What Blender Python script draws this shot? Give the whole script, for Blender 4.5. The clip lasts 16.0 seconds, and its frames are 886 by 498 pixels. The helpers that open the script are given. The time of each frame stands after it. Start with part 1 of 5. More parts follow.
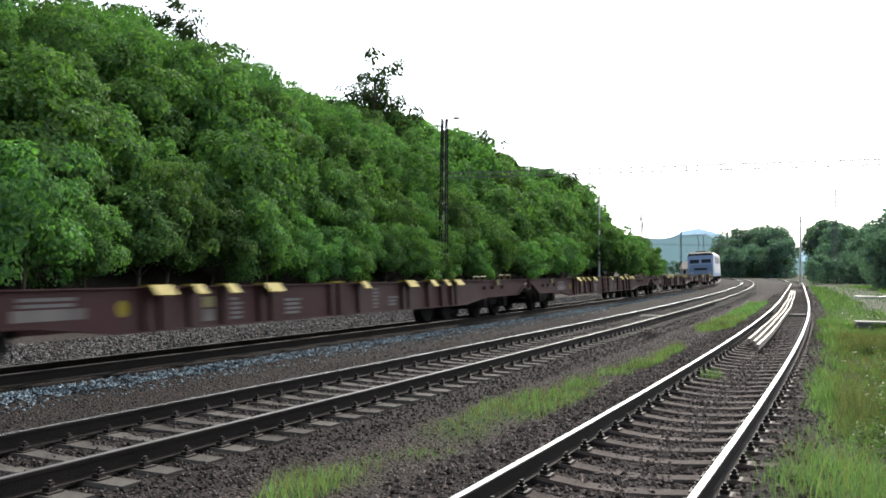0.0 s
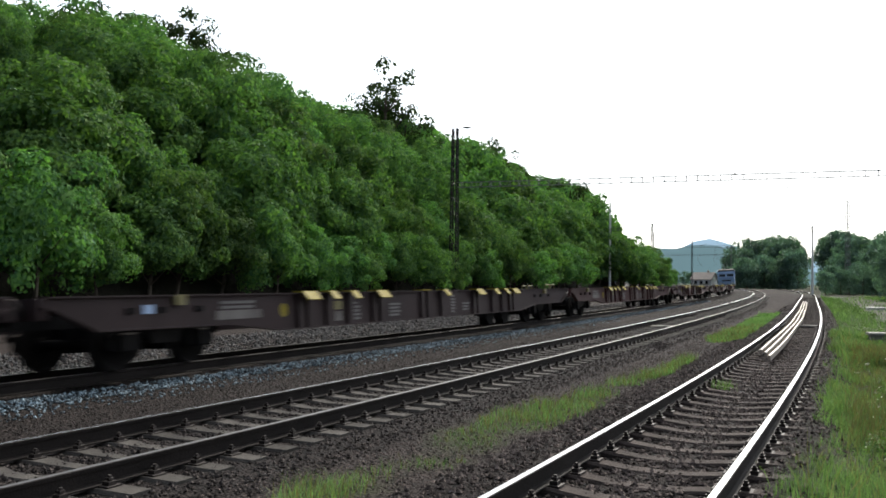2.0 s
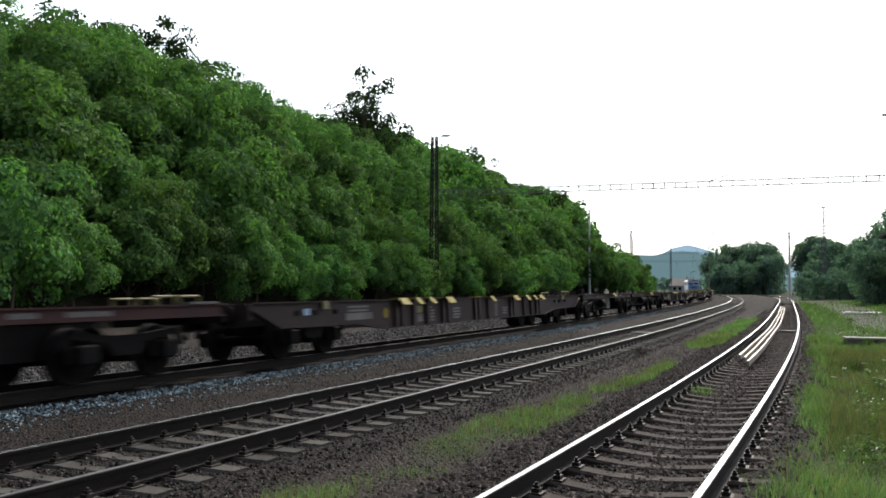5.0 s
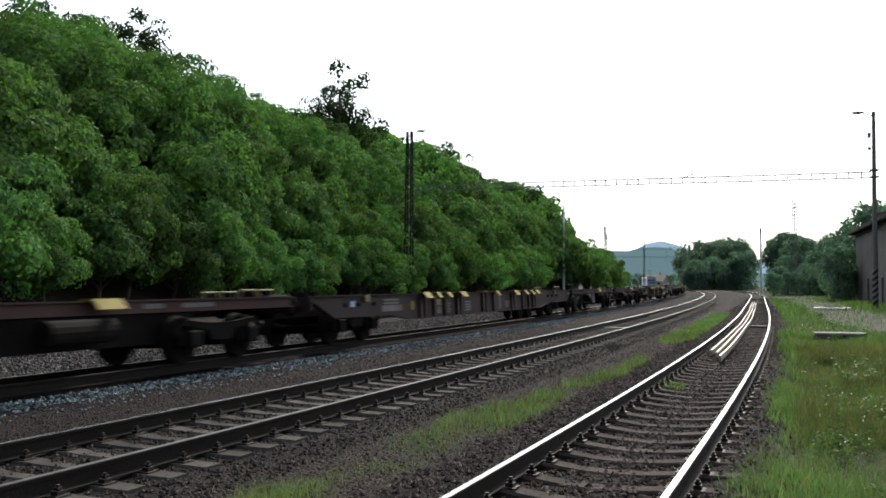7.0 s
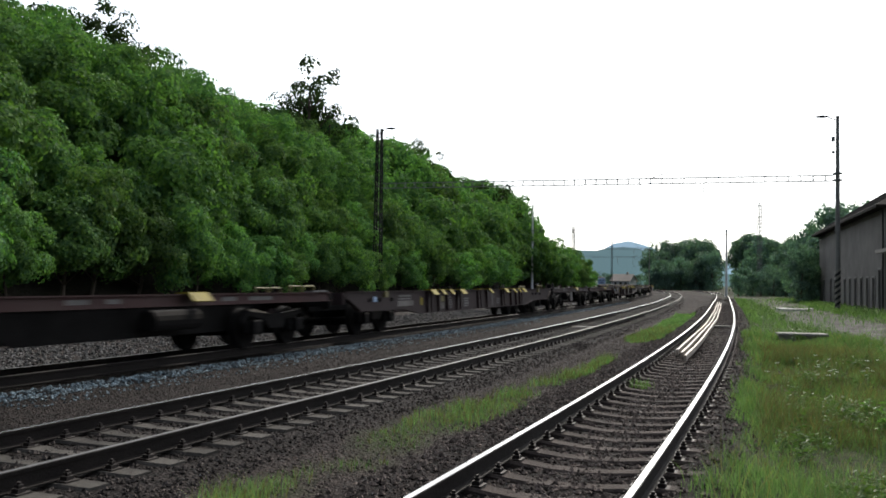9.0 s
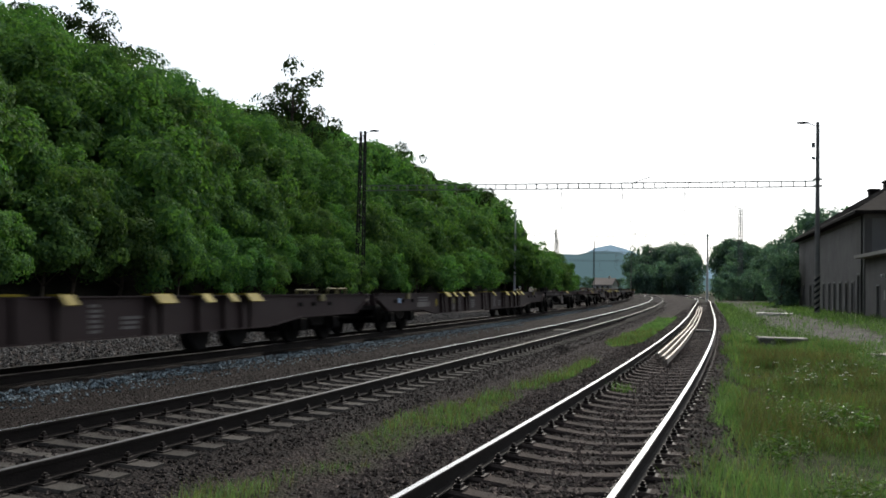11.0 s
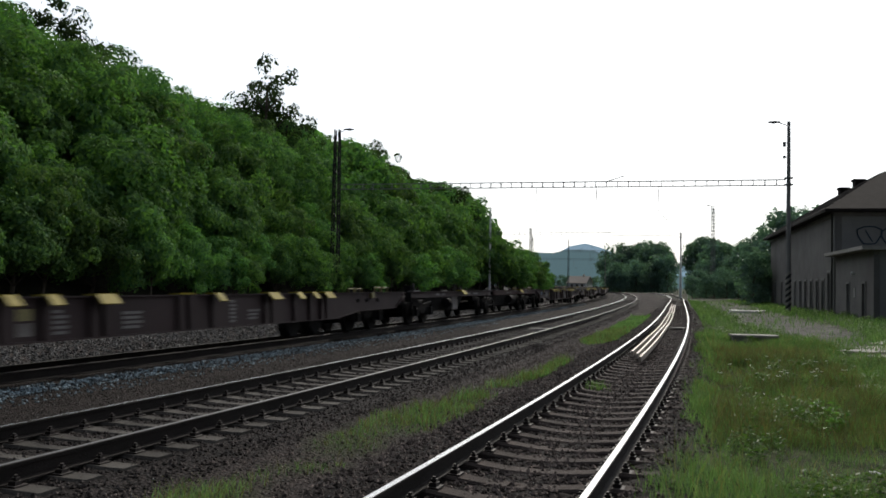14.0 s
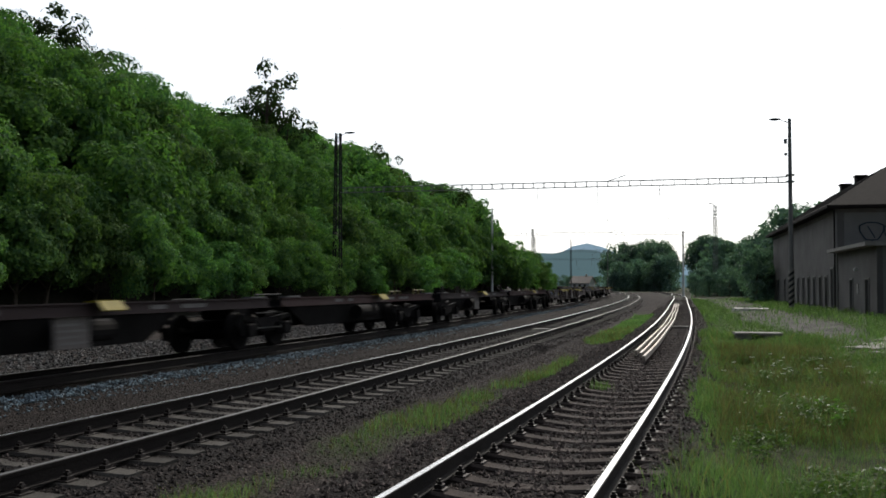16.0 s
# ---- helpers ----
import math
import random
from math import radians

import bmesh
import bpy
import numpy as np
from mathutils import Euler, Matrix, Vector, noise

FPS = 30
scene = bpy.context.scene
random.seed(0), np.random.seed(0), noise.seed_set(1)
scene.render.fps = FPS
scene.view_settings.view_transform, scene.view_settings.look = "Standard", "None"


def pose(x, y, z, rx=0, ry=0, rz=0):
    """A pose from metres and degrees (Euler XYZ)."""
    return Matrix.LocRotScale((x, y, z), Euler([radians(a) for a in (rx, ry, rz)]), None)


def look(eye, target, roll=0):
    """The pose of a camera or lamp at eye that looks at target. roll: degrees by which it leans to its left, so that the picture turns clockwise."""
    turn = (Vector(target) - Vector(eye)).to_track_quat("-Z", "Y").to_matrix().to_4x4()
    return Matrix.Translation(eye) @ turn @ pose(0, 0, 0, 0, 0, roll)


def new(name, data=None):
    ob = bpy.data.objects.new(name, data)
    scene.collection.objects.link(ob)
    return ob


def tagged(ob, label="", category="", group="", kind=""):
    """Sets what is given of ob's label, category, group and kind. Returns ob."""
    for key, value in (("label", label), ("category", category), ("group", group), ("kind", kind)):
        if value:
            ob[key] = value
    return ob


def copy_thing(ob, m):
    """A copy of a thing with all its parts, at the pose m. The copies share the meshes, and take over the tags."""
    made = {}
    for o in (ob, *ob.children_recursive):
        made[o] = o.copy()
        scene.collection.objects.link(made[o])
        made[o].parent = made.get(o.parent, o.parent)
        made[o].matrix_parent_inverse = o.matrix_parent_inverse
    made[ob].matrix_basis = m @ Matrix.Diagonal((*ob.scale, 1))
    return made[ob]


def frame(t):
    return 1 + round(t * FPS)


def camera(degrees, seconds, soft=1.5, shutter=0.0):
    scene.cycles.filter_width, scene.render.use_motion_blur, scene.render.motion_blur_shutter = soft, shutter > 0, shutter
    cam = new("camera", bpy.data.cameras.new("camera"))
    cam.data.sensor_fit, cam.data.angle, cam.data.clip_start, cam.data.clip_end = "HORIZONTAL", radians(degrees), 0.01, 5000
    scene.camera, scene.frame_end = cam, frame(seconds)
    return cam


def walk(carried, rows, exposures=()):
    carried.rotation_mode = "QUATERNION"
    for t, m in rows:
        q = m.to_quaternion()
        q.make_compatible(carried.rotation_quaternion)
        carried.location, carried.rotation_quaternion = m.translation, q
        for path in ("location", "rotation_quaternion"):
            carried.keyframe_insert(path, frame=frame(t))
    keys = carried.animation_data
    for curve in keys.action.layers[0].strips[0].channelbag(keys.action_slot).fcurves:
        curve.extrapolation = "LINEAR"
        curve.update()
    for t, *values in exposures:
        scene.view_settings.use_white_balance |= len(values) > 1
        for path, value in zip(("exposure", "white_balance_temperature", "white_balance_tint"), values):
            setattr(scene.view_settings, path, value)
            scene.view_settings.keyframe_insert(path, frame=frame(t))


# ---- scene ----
cam = camera(52.0, 16.0, soft=1.7, shutter=0.25)
# The camera is hand-held on one spot: seconds, pitch, roll, yaw.
TURNS = [
    (0, 1.287, -0.468, -0.000),
    (0.5, 1.470, -0.582, 0.155),
    (1, 1.607, -0.639, 0.195),
    (1.5, 1.749, -0.688, 0.526),
    (2, 1.868, -0.713, 0.647),
    (2.5, 2.019, -0.674, 0.485),
    (3, 2.214, -0.814, 0.129),
    (3.5, 2.323, -0.812, -0.006),
    (6, 2.394, -0.003, -1.124),
    (6.5, 2.261, -0.239, -1.648),
    (7, 2.105, -0.352, -2.190),
    (7.5, 1.953, -0.404, -2.723),
    (8, 1.953, -0.475, -3.198),
    (8.5, 1.975, -0.628, -3.724),
    (9, 2.000, -0.855, -4.159),
    (11.5, 2.248, -1.120, -5.476),
    (12, 2.273, -1.090, -5.709),
    (12.5, 2.191, -1.140, -5.971),
    (13, 2.086, -1.153, -6.185),
    (13.5, 2.065, -1.047, -6.501),
    (14, 2.150, -0.982, -6.829),
    (14.5, 2.207, -0.932, -7.133),
    (15, 2.222, -0.572, -7.264),
    (15.5, 2.245, -0.252, -7.095),
    (16, 2.269, -0.185, -6.659)]
walk(cam, [(t, pose(0, 0, 1.6, 90 + p, r, y)) for t, p, r, y in TURNS],
     exposures=[(0.0, 0.42), (1.0, 0.16), (3.5, -0.16), (6.0, -0.25), (9.0, -0.34), (12.0, -0.84), (16.0, -0.90)])

# ---- light: veiled sun high ahead, bright white sky ----
SUN_AZ, SUN_EL = 21.0, 38.0      # degrees clockwise from +y, and up
world = bpy.data.worlds.new("world")
scene.world = world
world.use_nodes = True
wn = world.node_tree
wn.nodes.clear()
sky = wn.nodes.new("ShaderNodeTexSky")
sky.sky_type = "NISHITA"
sky.sun_disc = False
sky.sun_elevation, sky.sun_rotation = radians(SUN_EL), radians(SUN_AZ)
sky.air_density, sky.dust_density, sky.ozone_density = 1.0, 2.0, 1.0
bg = wn.nodes.new("ShaderNodeBackground")
bg.inputs["Strength"].default_value = 0.07
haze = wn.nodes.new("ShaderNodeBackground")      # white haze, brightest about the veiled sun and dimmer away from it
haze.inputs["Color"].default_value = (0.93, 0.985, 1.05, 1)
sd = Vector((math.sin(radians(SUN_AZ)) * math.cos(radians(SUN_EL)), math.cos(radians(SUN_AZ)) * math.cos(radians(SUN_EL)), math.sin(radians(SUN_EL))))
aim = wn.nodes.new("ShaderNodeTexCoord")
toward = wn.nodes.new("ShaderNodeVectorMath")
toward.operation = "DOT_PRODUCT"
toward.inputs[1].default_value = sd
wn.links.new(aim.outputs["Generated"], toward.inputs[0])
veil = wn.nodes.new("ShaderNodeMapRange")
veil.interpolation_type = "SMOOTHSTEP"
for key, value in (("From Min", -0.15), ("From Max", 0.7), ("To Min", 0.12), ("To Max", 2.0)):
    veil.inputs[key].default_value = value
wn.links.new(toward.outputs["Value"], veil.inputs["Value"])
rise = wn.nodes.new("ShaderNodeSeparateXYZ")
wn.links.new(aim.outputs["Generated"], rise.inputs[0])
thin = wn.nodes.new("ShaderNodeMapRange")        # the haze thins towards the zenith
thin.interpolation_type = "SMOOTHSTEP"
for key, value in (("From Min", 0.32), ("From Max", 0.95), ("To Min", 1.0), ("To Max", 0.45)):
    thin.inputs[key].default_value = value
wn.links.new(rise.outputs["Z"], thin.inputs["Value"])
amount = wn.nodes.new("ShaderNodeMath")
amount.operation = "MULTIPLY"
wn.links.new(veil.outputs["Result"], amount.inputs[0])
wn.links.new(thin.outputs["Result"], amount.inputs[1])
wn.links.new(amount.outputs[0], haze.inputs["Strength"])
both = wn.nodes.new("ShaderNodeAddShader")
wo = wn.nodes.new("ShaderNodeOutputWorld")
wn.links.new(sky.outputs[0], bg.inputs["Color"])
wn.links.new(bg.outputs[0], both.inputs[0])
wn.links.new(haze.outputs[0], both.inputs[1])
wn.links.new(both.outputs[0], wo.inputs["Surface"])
sun_data = bpy.data.lights.new("sun", "SUN")
sun_data.energy, sun_data.angle, sun_data.color = 6.0, radians(4.0), (1.0, 0.95, 0.86)
sun = new("sun", sun_data)
sun.matrix_world = look(sd * 50, (0, 0, 0))

# ---- materials ----
def material(name, base, dark, rough=0.8, metal=0.0, scale=3.0, fine=40.0, bump=0.3, spots=None, islands=0.0, objects=0.0, spec=0.3):
    """A surface with stains at one scale, grain at another and fine relief."""
    m = bpy.data.materials.new(name)
    m.use_nodes = True
    nt = m.node_tree
    p = nt.nodes["Principled BSDF"]
    tc = nt.nodes.new("ShaderNodeTexCoord")
    n1 = nt.nodes.new("ShaderNodeTexNoise")
    n1.inputs["Scale"].default_value, n1.inputs["Detail"].default_value = scale, 5
    n2 = nt.nodes.new("ShaderNodeTexNoise")
    n2.inputs["Scale"].default_value, n2.inputs["Detail"].default_value = fine, 3
    for n in (n1, n2):
        nt.links.new(tc.outputs["Object"], n.inputs["Vector"])
    ramp = nt.nodes.new("ShaderNodeValToRGB")
    ramp.color_ramp.elements[0].position, ramp.color_ramp.elements[1].position = 0.32, 0.68
    ramp.color_ramp.elements[0].color, ramp.color_ramp.elements[1].color = (*dark, 1), (*base, 1)
    add = nt.nodes.new("ShaderNodeMath")
    add.operation = "MULTIPLY_ADD"
    add.inputs[1].default_value, add.inputs[2].default_value = 0.5, 0.0
    mix = nt.nodes.new("ShaderNodeMath")
    mix.operation = "MULTIPLY_ADD"
    mix.inputs[1].default_value = 0.5
    nt.links.new(n2.outputs["Fac"], add.inputs[0])
    nt.links.new(n1.outputs["Fac"], mix.inputs[0])
    nt.links.new(add.outputs[0], mix.inputs[2])
    nt.links.new(mix.outputs[0], ramp.inputs["Fac"])
    colour = ramp.outputs["Color"]
    if spots:
        n3 = nt.nodes.new("ShaderNodeTexNoise")
        n3.inputs["Scale"].default_value, n3.inputs["Detail"].default_value = scale * 0.35, 8
        nt.links.new(tc.outputs["Object"], n3.inputs["Vector"])
        r3 = nt.nodes.new("ShaderNodeValToRGB")
        r3.color_ramp.elements[0].position, r3.color_ramp.elements[1].position = 0.52, 0.66
        nt.links.new(n3.outputs["Fac"], r3.inputs["Fac"])
        mx = nt.nodes.new("ShaderNodeMixRGB")
        mx.inputs["Color2"].default_value = (*spots, 1)
        nt.links.new(r3.outputs["Color"], mx.inputs["Fac"])
        nt.links.new(colour, mx.inputs["Color1"])
        colour = mx.outputs["Color"]
    if islands or objects:
        hs = nt.nodes.new("ShaderNodeHueSaturation")
        if islands:
            src = nt.nodes.new("ShaderNodeNewGeometry").outputs["Random Per Island"]
            amount = islands
        else:
            src = nt.nodes.new("ShaderNodeObjectInfo").outputs["Random"]
            amount = objects
        mr = nt.nodes.new("ShaderNodeMapRange")
        mr.inputs["To Min"].default_value, mr.inputs["To Max"].default_value = 1 - amount, 1 + amount
        nt.links.new(src, mr.inputs["Value"])
        nt.links.new(mr.outputs["Result"], hs.inputs["Value"])
        nt.links.new(colour, hs.inputs["Color"])
        colour = hs.outputs["Color"]
    nt.links.new(colour, p.inputs["Base Color"])
    p.inputs["Roughness"].default_value, p.inputs["Metallic"].default_value = rough, metal
    p.inputs["Specular IOR Level"].default_value = spec
    if bump:
        b = nt.nodes.new("ShaderNodeBump")
        b.inputs["Strength"].default_value, b.inputs["Distance"].default_value = bump, 0.02
        nt.links.new(n2.outputs["Fac"], b.inputs["Height"])
        nt.links.new(b.outputs["Normal"], p.inputs["Normal"])
    return m


def foliage(name, light, dark, through_amount=0.35, rough=0.55):
    """Leaves: each one a little different, partly letting light through."""
    m = bpy.data.materials.new(name)
    m.use_nodes = True
    nt = m.node_tree
    p = nt.nodes["Principled BSDF"]
    out = nt.nodes["Material Output"]
    geo = nt.nodes.new("ShaderNodeNewGeometry")
    info = nt.nodes.new("ShaderNodeObjectInfo")
    ramp = nt.nodes.new("ShaderNodeValToRGB")
    ramp.color_ramp.elements[0].color, ramp.color_ramp.elements[1].color = (*dark, 1), (*light, 1)
    nt.links.new(geo.outputs["Random Per Island"], ramp.inputs["Fac"])
    hs = nt.nodes.new("ShaderNodeHueSaturation")
    mr = nt.nodes.new("ShaderNodeMapRange")
    mr.inputs["To Min"].default_value, mr.inputs["To Max"].default_value = 0.7, 1.25
    mh = nt.nodes.new("ShaderNodeMapRange")
    mh.inputs["To Min"].default_value, mh.inputs["To Max"].default_value = 0.485, 0.515
    nt.links.new(info.outputs["Random"], mr.inputs["Value"])
    nt.links.new(info.outputs["Random"], mh.inputs["Value"])
    nt.links.new(mr.outputs["Result"], hs.inputs["Value"])
    nt.links.new(mh.outputs["Result"], hs.inputs["Hue"])
    nt.links.new(ramp.outputs["Color"], hs.inputs["Color"])
    tc = nt.nodes.new("ShaderNodeTexCoord")
    drift = nt.nodes.new("ShaderNodeTexNoise")
    drift.inputs["Scale"].default_value, drift.inputs["Detail"].default_value = 0.55, 3
    nt.links.new(tc.outputs["Object"], drift.inputs["Vector"])
    dr = nt.nodes.new("ShaderNodeMapRange")
    dr.inputs["From Min"].default_value, dr.inputs["From Max"].default_value = 0.3, 0.7
    dr.inputs["To Min"].default_value, dr.inputs["To Max"].default_value = 0.7, 1.3
    nt.links.new(drift.outputs["Fac"], dr.inputs["Value"])
    tone = nt.nodes.new("ShaderNodeMath")
    tone.operation = "MULTIPLY"
    nt.links.new(mr.outputs["Result"], tone.inputs[0])
    nt.links.new(dr.outputs["Result"], tone.inputs[1])
    nt.links.new(tone.outputs[0], hs.inputs["Value"])
    nt.links.new(hs.outputs["Color"], p.inputs["Base Color"])
    p.inputs["Roughness"].default_value = rough
    p.inputs["Specular IOR Level"].default_value = 0.08
    tr = nt.nodes.new("ShaderNodeBsdfTranslucent")
    warm = nt.nodes.new("ShaderNodeMixRGB")
    warm.blend_type = "MULTIPLY"
    warm.inputs["Fac"].default_value = 1.0
    warm.inputs["Color2"].default_value = (1.15, 1.5, 0.62, 1)
    nt.links.new(hs.outputs["Color"], warm.inputs["Color1"])
    nt.links.new(warm.outputs["Color"], tr.inputs["Color"])
    mx = nt.nodes.new("ShaderNodeMixShader")
    mx.inputs["Fac"].default_value = through_amount
    nt.links.new(p.outputs[0], mx.inputs[1])
    nt.links.new(tr.outputs[0], mx.inputs[2])
    nt.links.new(mx.outputs[0], out.inputs["Surface"])
    return m


def ground_material():
    """Brown gravel; the masks in 'zone' turn it to turf (red), dark track bed and painted shade (green) and bare grey
    earth (blue).
    """
    m = bpy.data.materials.new("ground")
    m.use_nodes = True
    nt = m.node_tree
    p = nt.nodes["Principled BSDF"]
    tc = nt.nodes.new("ShaderNodeTexCoord")

    def nz(scale, detail=4):
        n = nt.nodes.new("ShaderNodeTexNoise")
        n.inputs["Scale"].default_value, n.inputs["Detail"].default_value = scale, detail
        nt.links.new(tc.outputs["Object"], n.inputs["Vector"])
        return n.outputs["Fac"]

    def rp(fac, a, b, lo=0.3, hi=0.7):
        r = nt.nodes.new("ShaderNodeValToRGB")
        r.color_ramp.elements[0].position, r.color_ramp.elements[1].position = lo, hi
        r.color_ramp.elements[0].color, r.color_ramp.elements[1].color = (*a, 1), (*b, 1)
        nt.links.new(fac, r.inputs["Fac"])
        return r.outputs["Color"]

    def mixed(fac, a, b, mode="MIX"):
        x = nt.nodes.new("ShaderNodeMixRGB")
        x.blend_type = mode
        for sock, v in ((x.inputs["Fac"], fac), (x.inputs["Color1"], a), (x.inputs["Color2"], b)):
            if isinstance(v, (int, float)):
                sock.default_value = v
            else:
                nt.links.new(v, sock)
        return x.outputs["Color"]
    vor = nt.nodes.new("ShaderNodeTexVoronoi")
    vor.inputs["Scale"].default_value = 26.0
    nt.links.new(tc.outputs["Object"], vor.inputs["Vector"])
    sep0 = nt.nodes.new("ShaderNodeSeparateColor")
    nt.links.new(vor.outputs["Color"], sep0.inputs[0])
    gravel = rp(sep0.outputs[0], (0.007, 0.0058, 0.0053), (0.072, 0.056, 0.050), 0.2, 1.0)
    gravel = mixed(rp(nz(0.9), (0, 0, 0), (0.6, 0.6, 0.6), 0.45, 0.7), gravel, rp(nz(14), (0.010, 0.008, 0.0072), (0.028, 0.0215, 0.019)))
    turf = rp(nz(3.0), (0.018, 0.024, 0.010), (0.05, 0.058, 0.026))
    bed = rp(sep0.outputs[1], (0.005, 0.0043, 0.004), (0.034, 0.0275, 0.0255), 0.15, 0.95)
    earth = rp(nz(1.3, 8), (0.06, 0.057, 0.053), (0.17, 0.162, 0.15))
    at = nt.nodes.new("ShaderNodeVertexColor")
    at.layer_name = "zone"
    sp = nt.nodes.new("ShaderNodeSeparateColor")
    nt.links.new(at.outputs["Color"], sp.inputs[0])
    c = mixed(sp.outputs[1], gravel, bed)
    c = mixed(sp.outputs[2], c, earth)
    c = mixed(sp.outputs[0], c, turf)
    nt.links.new(c, p.inputs["Base Color"])
    p.inputs["Roughness"].default_value = 0.92
    p.inputs["Specular IOR Level"].default_value = 0.06
    b = nt.nodes.new("ShaderNodeBump")
    b.inputs["Strength"].default_value, b.inputs["Distance"].default_value = 0.9, 0.04
    nt.links.new(vor.outputs["Distance"], b.inputs["Height"])
    b.invert = True
    nt.links.new(b.outputs["Normal"], p.inputs["Normal"])
    return m


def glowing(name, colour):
    """Far land whose bright haze is put in as a glow of its own."""
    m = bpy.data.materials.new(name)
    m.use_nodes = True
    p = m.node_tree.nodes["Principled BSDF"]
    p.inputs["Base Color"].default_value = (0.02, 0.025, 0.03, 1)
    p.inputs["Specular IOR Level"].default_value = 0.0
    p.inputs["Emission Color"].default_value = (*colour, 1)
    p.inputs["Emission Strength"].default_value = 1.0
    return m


GROUND = ground_material()
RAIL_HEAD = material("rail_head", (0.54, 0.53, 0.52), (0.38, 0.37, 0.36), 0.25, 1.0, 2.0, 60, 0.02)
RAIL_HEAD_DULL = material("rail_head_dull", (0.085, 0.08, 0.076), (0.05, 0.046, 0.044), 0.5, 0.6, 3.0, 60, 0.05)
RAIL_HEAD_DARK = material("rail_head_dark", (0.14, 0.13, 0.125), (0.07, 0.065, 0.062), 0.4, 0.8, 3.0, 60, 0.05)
RAIL_RUST = material("rail_rust", (0.020, 0.0165, 0.015), (0.010, 0.0085, 0.008), 0.75, 0.0, 2.0, 50, 0.3, spec=0.06)
CONCRETE_SLEEPER = material("concrete_sleeper", (0.085, 0.078, 0.069), (0.030, 0.027, 0.025), 0.9, 0, 4, 60, 0.5, objects=0.3, spec=0.06)
WOOD_SLEEPER = material("weathered_sleeper", (0.085, 0.069, 0.061), (0.026, 0.021, 0.019), 0.88, 0, 3, 55, 0.6, objects=0.3, spec=0.06)
IRON = material("fastening_iron", (0.04, 0.03, 0.026), (0.018, 0.014, 0.012), 0.7, 0.2, 6, 60, 0.3)
STONE_DARK = material("dark_ballast", (0.130, 0.104, 0.092), (0.046, 0.037, 0.033), 0.9, 0, 3, 30, 0.3, islands=0.85, spec=0.06)
# Darker copy of the ballast: dimmer light on the left, put into its colour.
STONE_SHADED = material("shaded_ballast", (0.064, 0.054, 0.049), (0.022, 0.0185, 0.017), 0.9, 0, 3, 30, 0.3, islands=0.85, spec=0.06)
STONE_BLUE = material("bluish_ballast", (0.22, 0.285, 0.32), (0.022, 0.031, 0.038), 0.75, 0, 3, 30, 0.3, islands=0.85, spec=0.12)
STONE_GREY = material("grey_ballast", (0.165, 0.157, 0.148), (0.014, 0.0135, 0.013), 0.9, 0, 3, 30, 0.3, islands=0.85, spec=0.06)
STONE_PALE = material("pale_chippings", (0.22, 0.205, 0.19), (0.08, 0.075, 0.07), 0.85, 0, 3, 30, 0.3, islands=0.6, spec=0.1)
SPARE_RAIL = material("spare_rail_steel", (0.42, 0.37, 0.31), (0.26, 0.22, 0.18), 0.55, 0.2, 3, 40, 0.15)
LEAF = foliage("leaves", (0.140, 0.240, 0.066), (0.060, 0.125, 0.060), 0.30, 0.8)
LEAF_DARK = foliage("dark_leaves", (0.05, 0.08, 0.028), (0.022, 0.04, 0.016), 0.25)
# Paler and bluer green: the haze of distance is put into this leaf colour.
LEAF_FAR_HAZED = foliage("hazed_far_leaves", (0.150, 0.225, 0.195), (0.066, 0.112, 0.104), 0.25)
GRASS = foliage("grass_blades", (0.168, 0.226, 0.108), (0.055, 0.100, 0.046), 0.35, 0.6)
GRASS_DRY = foliage("dry_grass", (0.20, 0.17, 0.095), (0.10, 0.095, 0.05), 0.3, 0.7)
WEED = foliage("herb_leaves", (0.13, 0.21, 0.06), (0.055, 0.105, 0.033), 0.35, 0.5)
PETAL = material("white_petals", (0.8, 0.8, 0.76), (0.65, 0.65, 0.6), 0.8, 0, 3, 40, 0.0)
BARK = material("bark", (0.10, 0.08, 0.06), (0.04, 0.032, 0.025), 0.95, 0, 5, 40, 0.8)
PAINT_RED = material("maroon_paint", (0.058, 0.022, 0.022), (0.034, 0.015, 0.015), 0.6, 0, 1.2, 35, 0.1, spots=(0.058, 0.034, 0.031), spec=0.12)
PAINT_BROWN = material("grey_brown_paint", (0.040, 0.025, 0.025), (0.023, 0.016, 0.016), 0.65, 0, 1.2, 35, 0.1, spots=(0.040, 0.028, 0.027), spec=0.12)
UNDER = material("sooty_steel", (0.016, 0.015, 0.0148), (0.008, 0.0075, 0.0074), 0.95, 0.0, 3, 40, 0.3, spec=0.05)
YELLOW = material("yellow_paint", (0.24, 0.185, 0.014), (0.12, 0.095, 0.01), 0.65, 0, 4, 40, 0.1, spots=(0.28, 0.225, 0.05), spec=0.1)
YELLOW_DULL = material("dull_yellow_paint", (0.20, 0.17, 0.06), (0.11, 0.095, 0.04), 0.6, 0, 4, 40, 0.1)
LETTER = material("pale_lettering", (0.15, 0.138, 0.134), (0.09, 0.083, 0.08), 0.7, 0, 6, 40, 0.0)
PALE_PANEL = material("pale_panel", (0.28, 0.265, 0.245), (0.2, 0.19, 0.175), 0.6, 0, 3, 30, 0.1)
DIRTY_PANEL = material("dirty_panel", (0.12, 0.105, 0.097), (0.07, 0.06, 0.055), 0.7, 0, 3, 30, 0.1, spots=(0.15, 0.135, 0.125))
WHEEL_STEEL = material("wheel_steel", (0.018, 0.0165, 0.016), (0.009, 0.008, 0.008), 0.9, 0.0, 4, 40, 0.1, spec=0.08)
GALVANISED = material("galvanised_steel", (0.20, 0.205, 0.205), (0.13, 0.135, 0.135), 0.6, 0.2, 3, 40, 0.1)
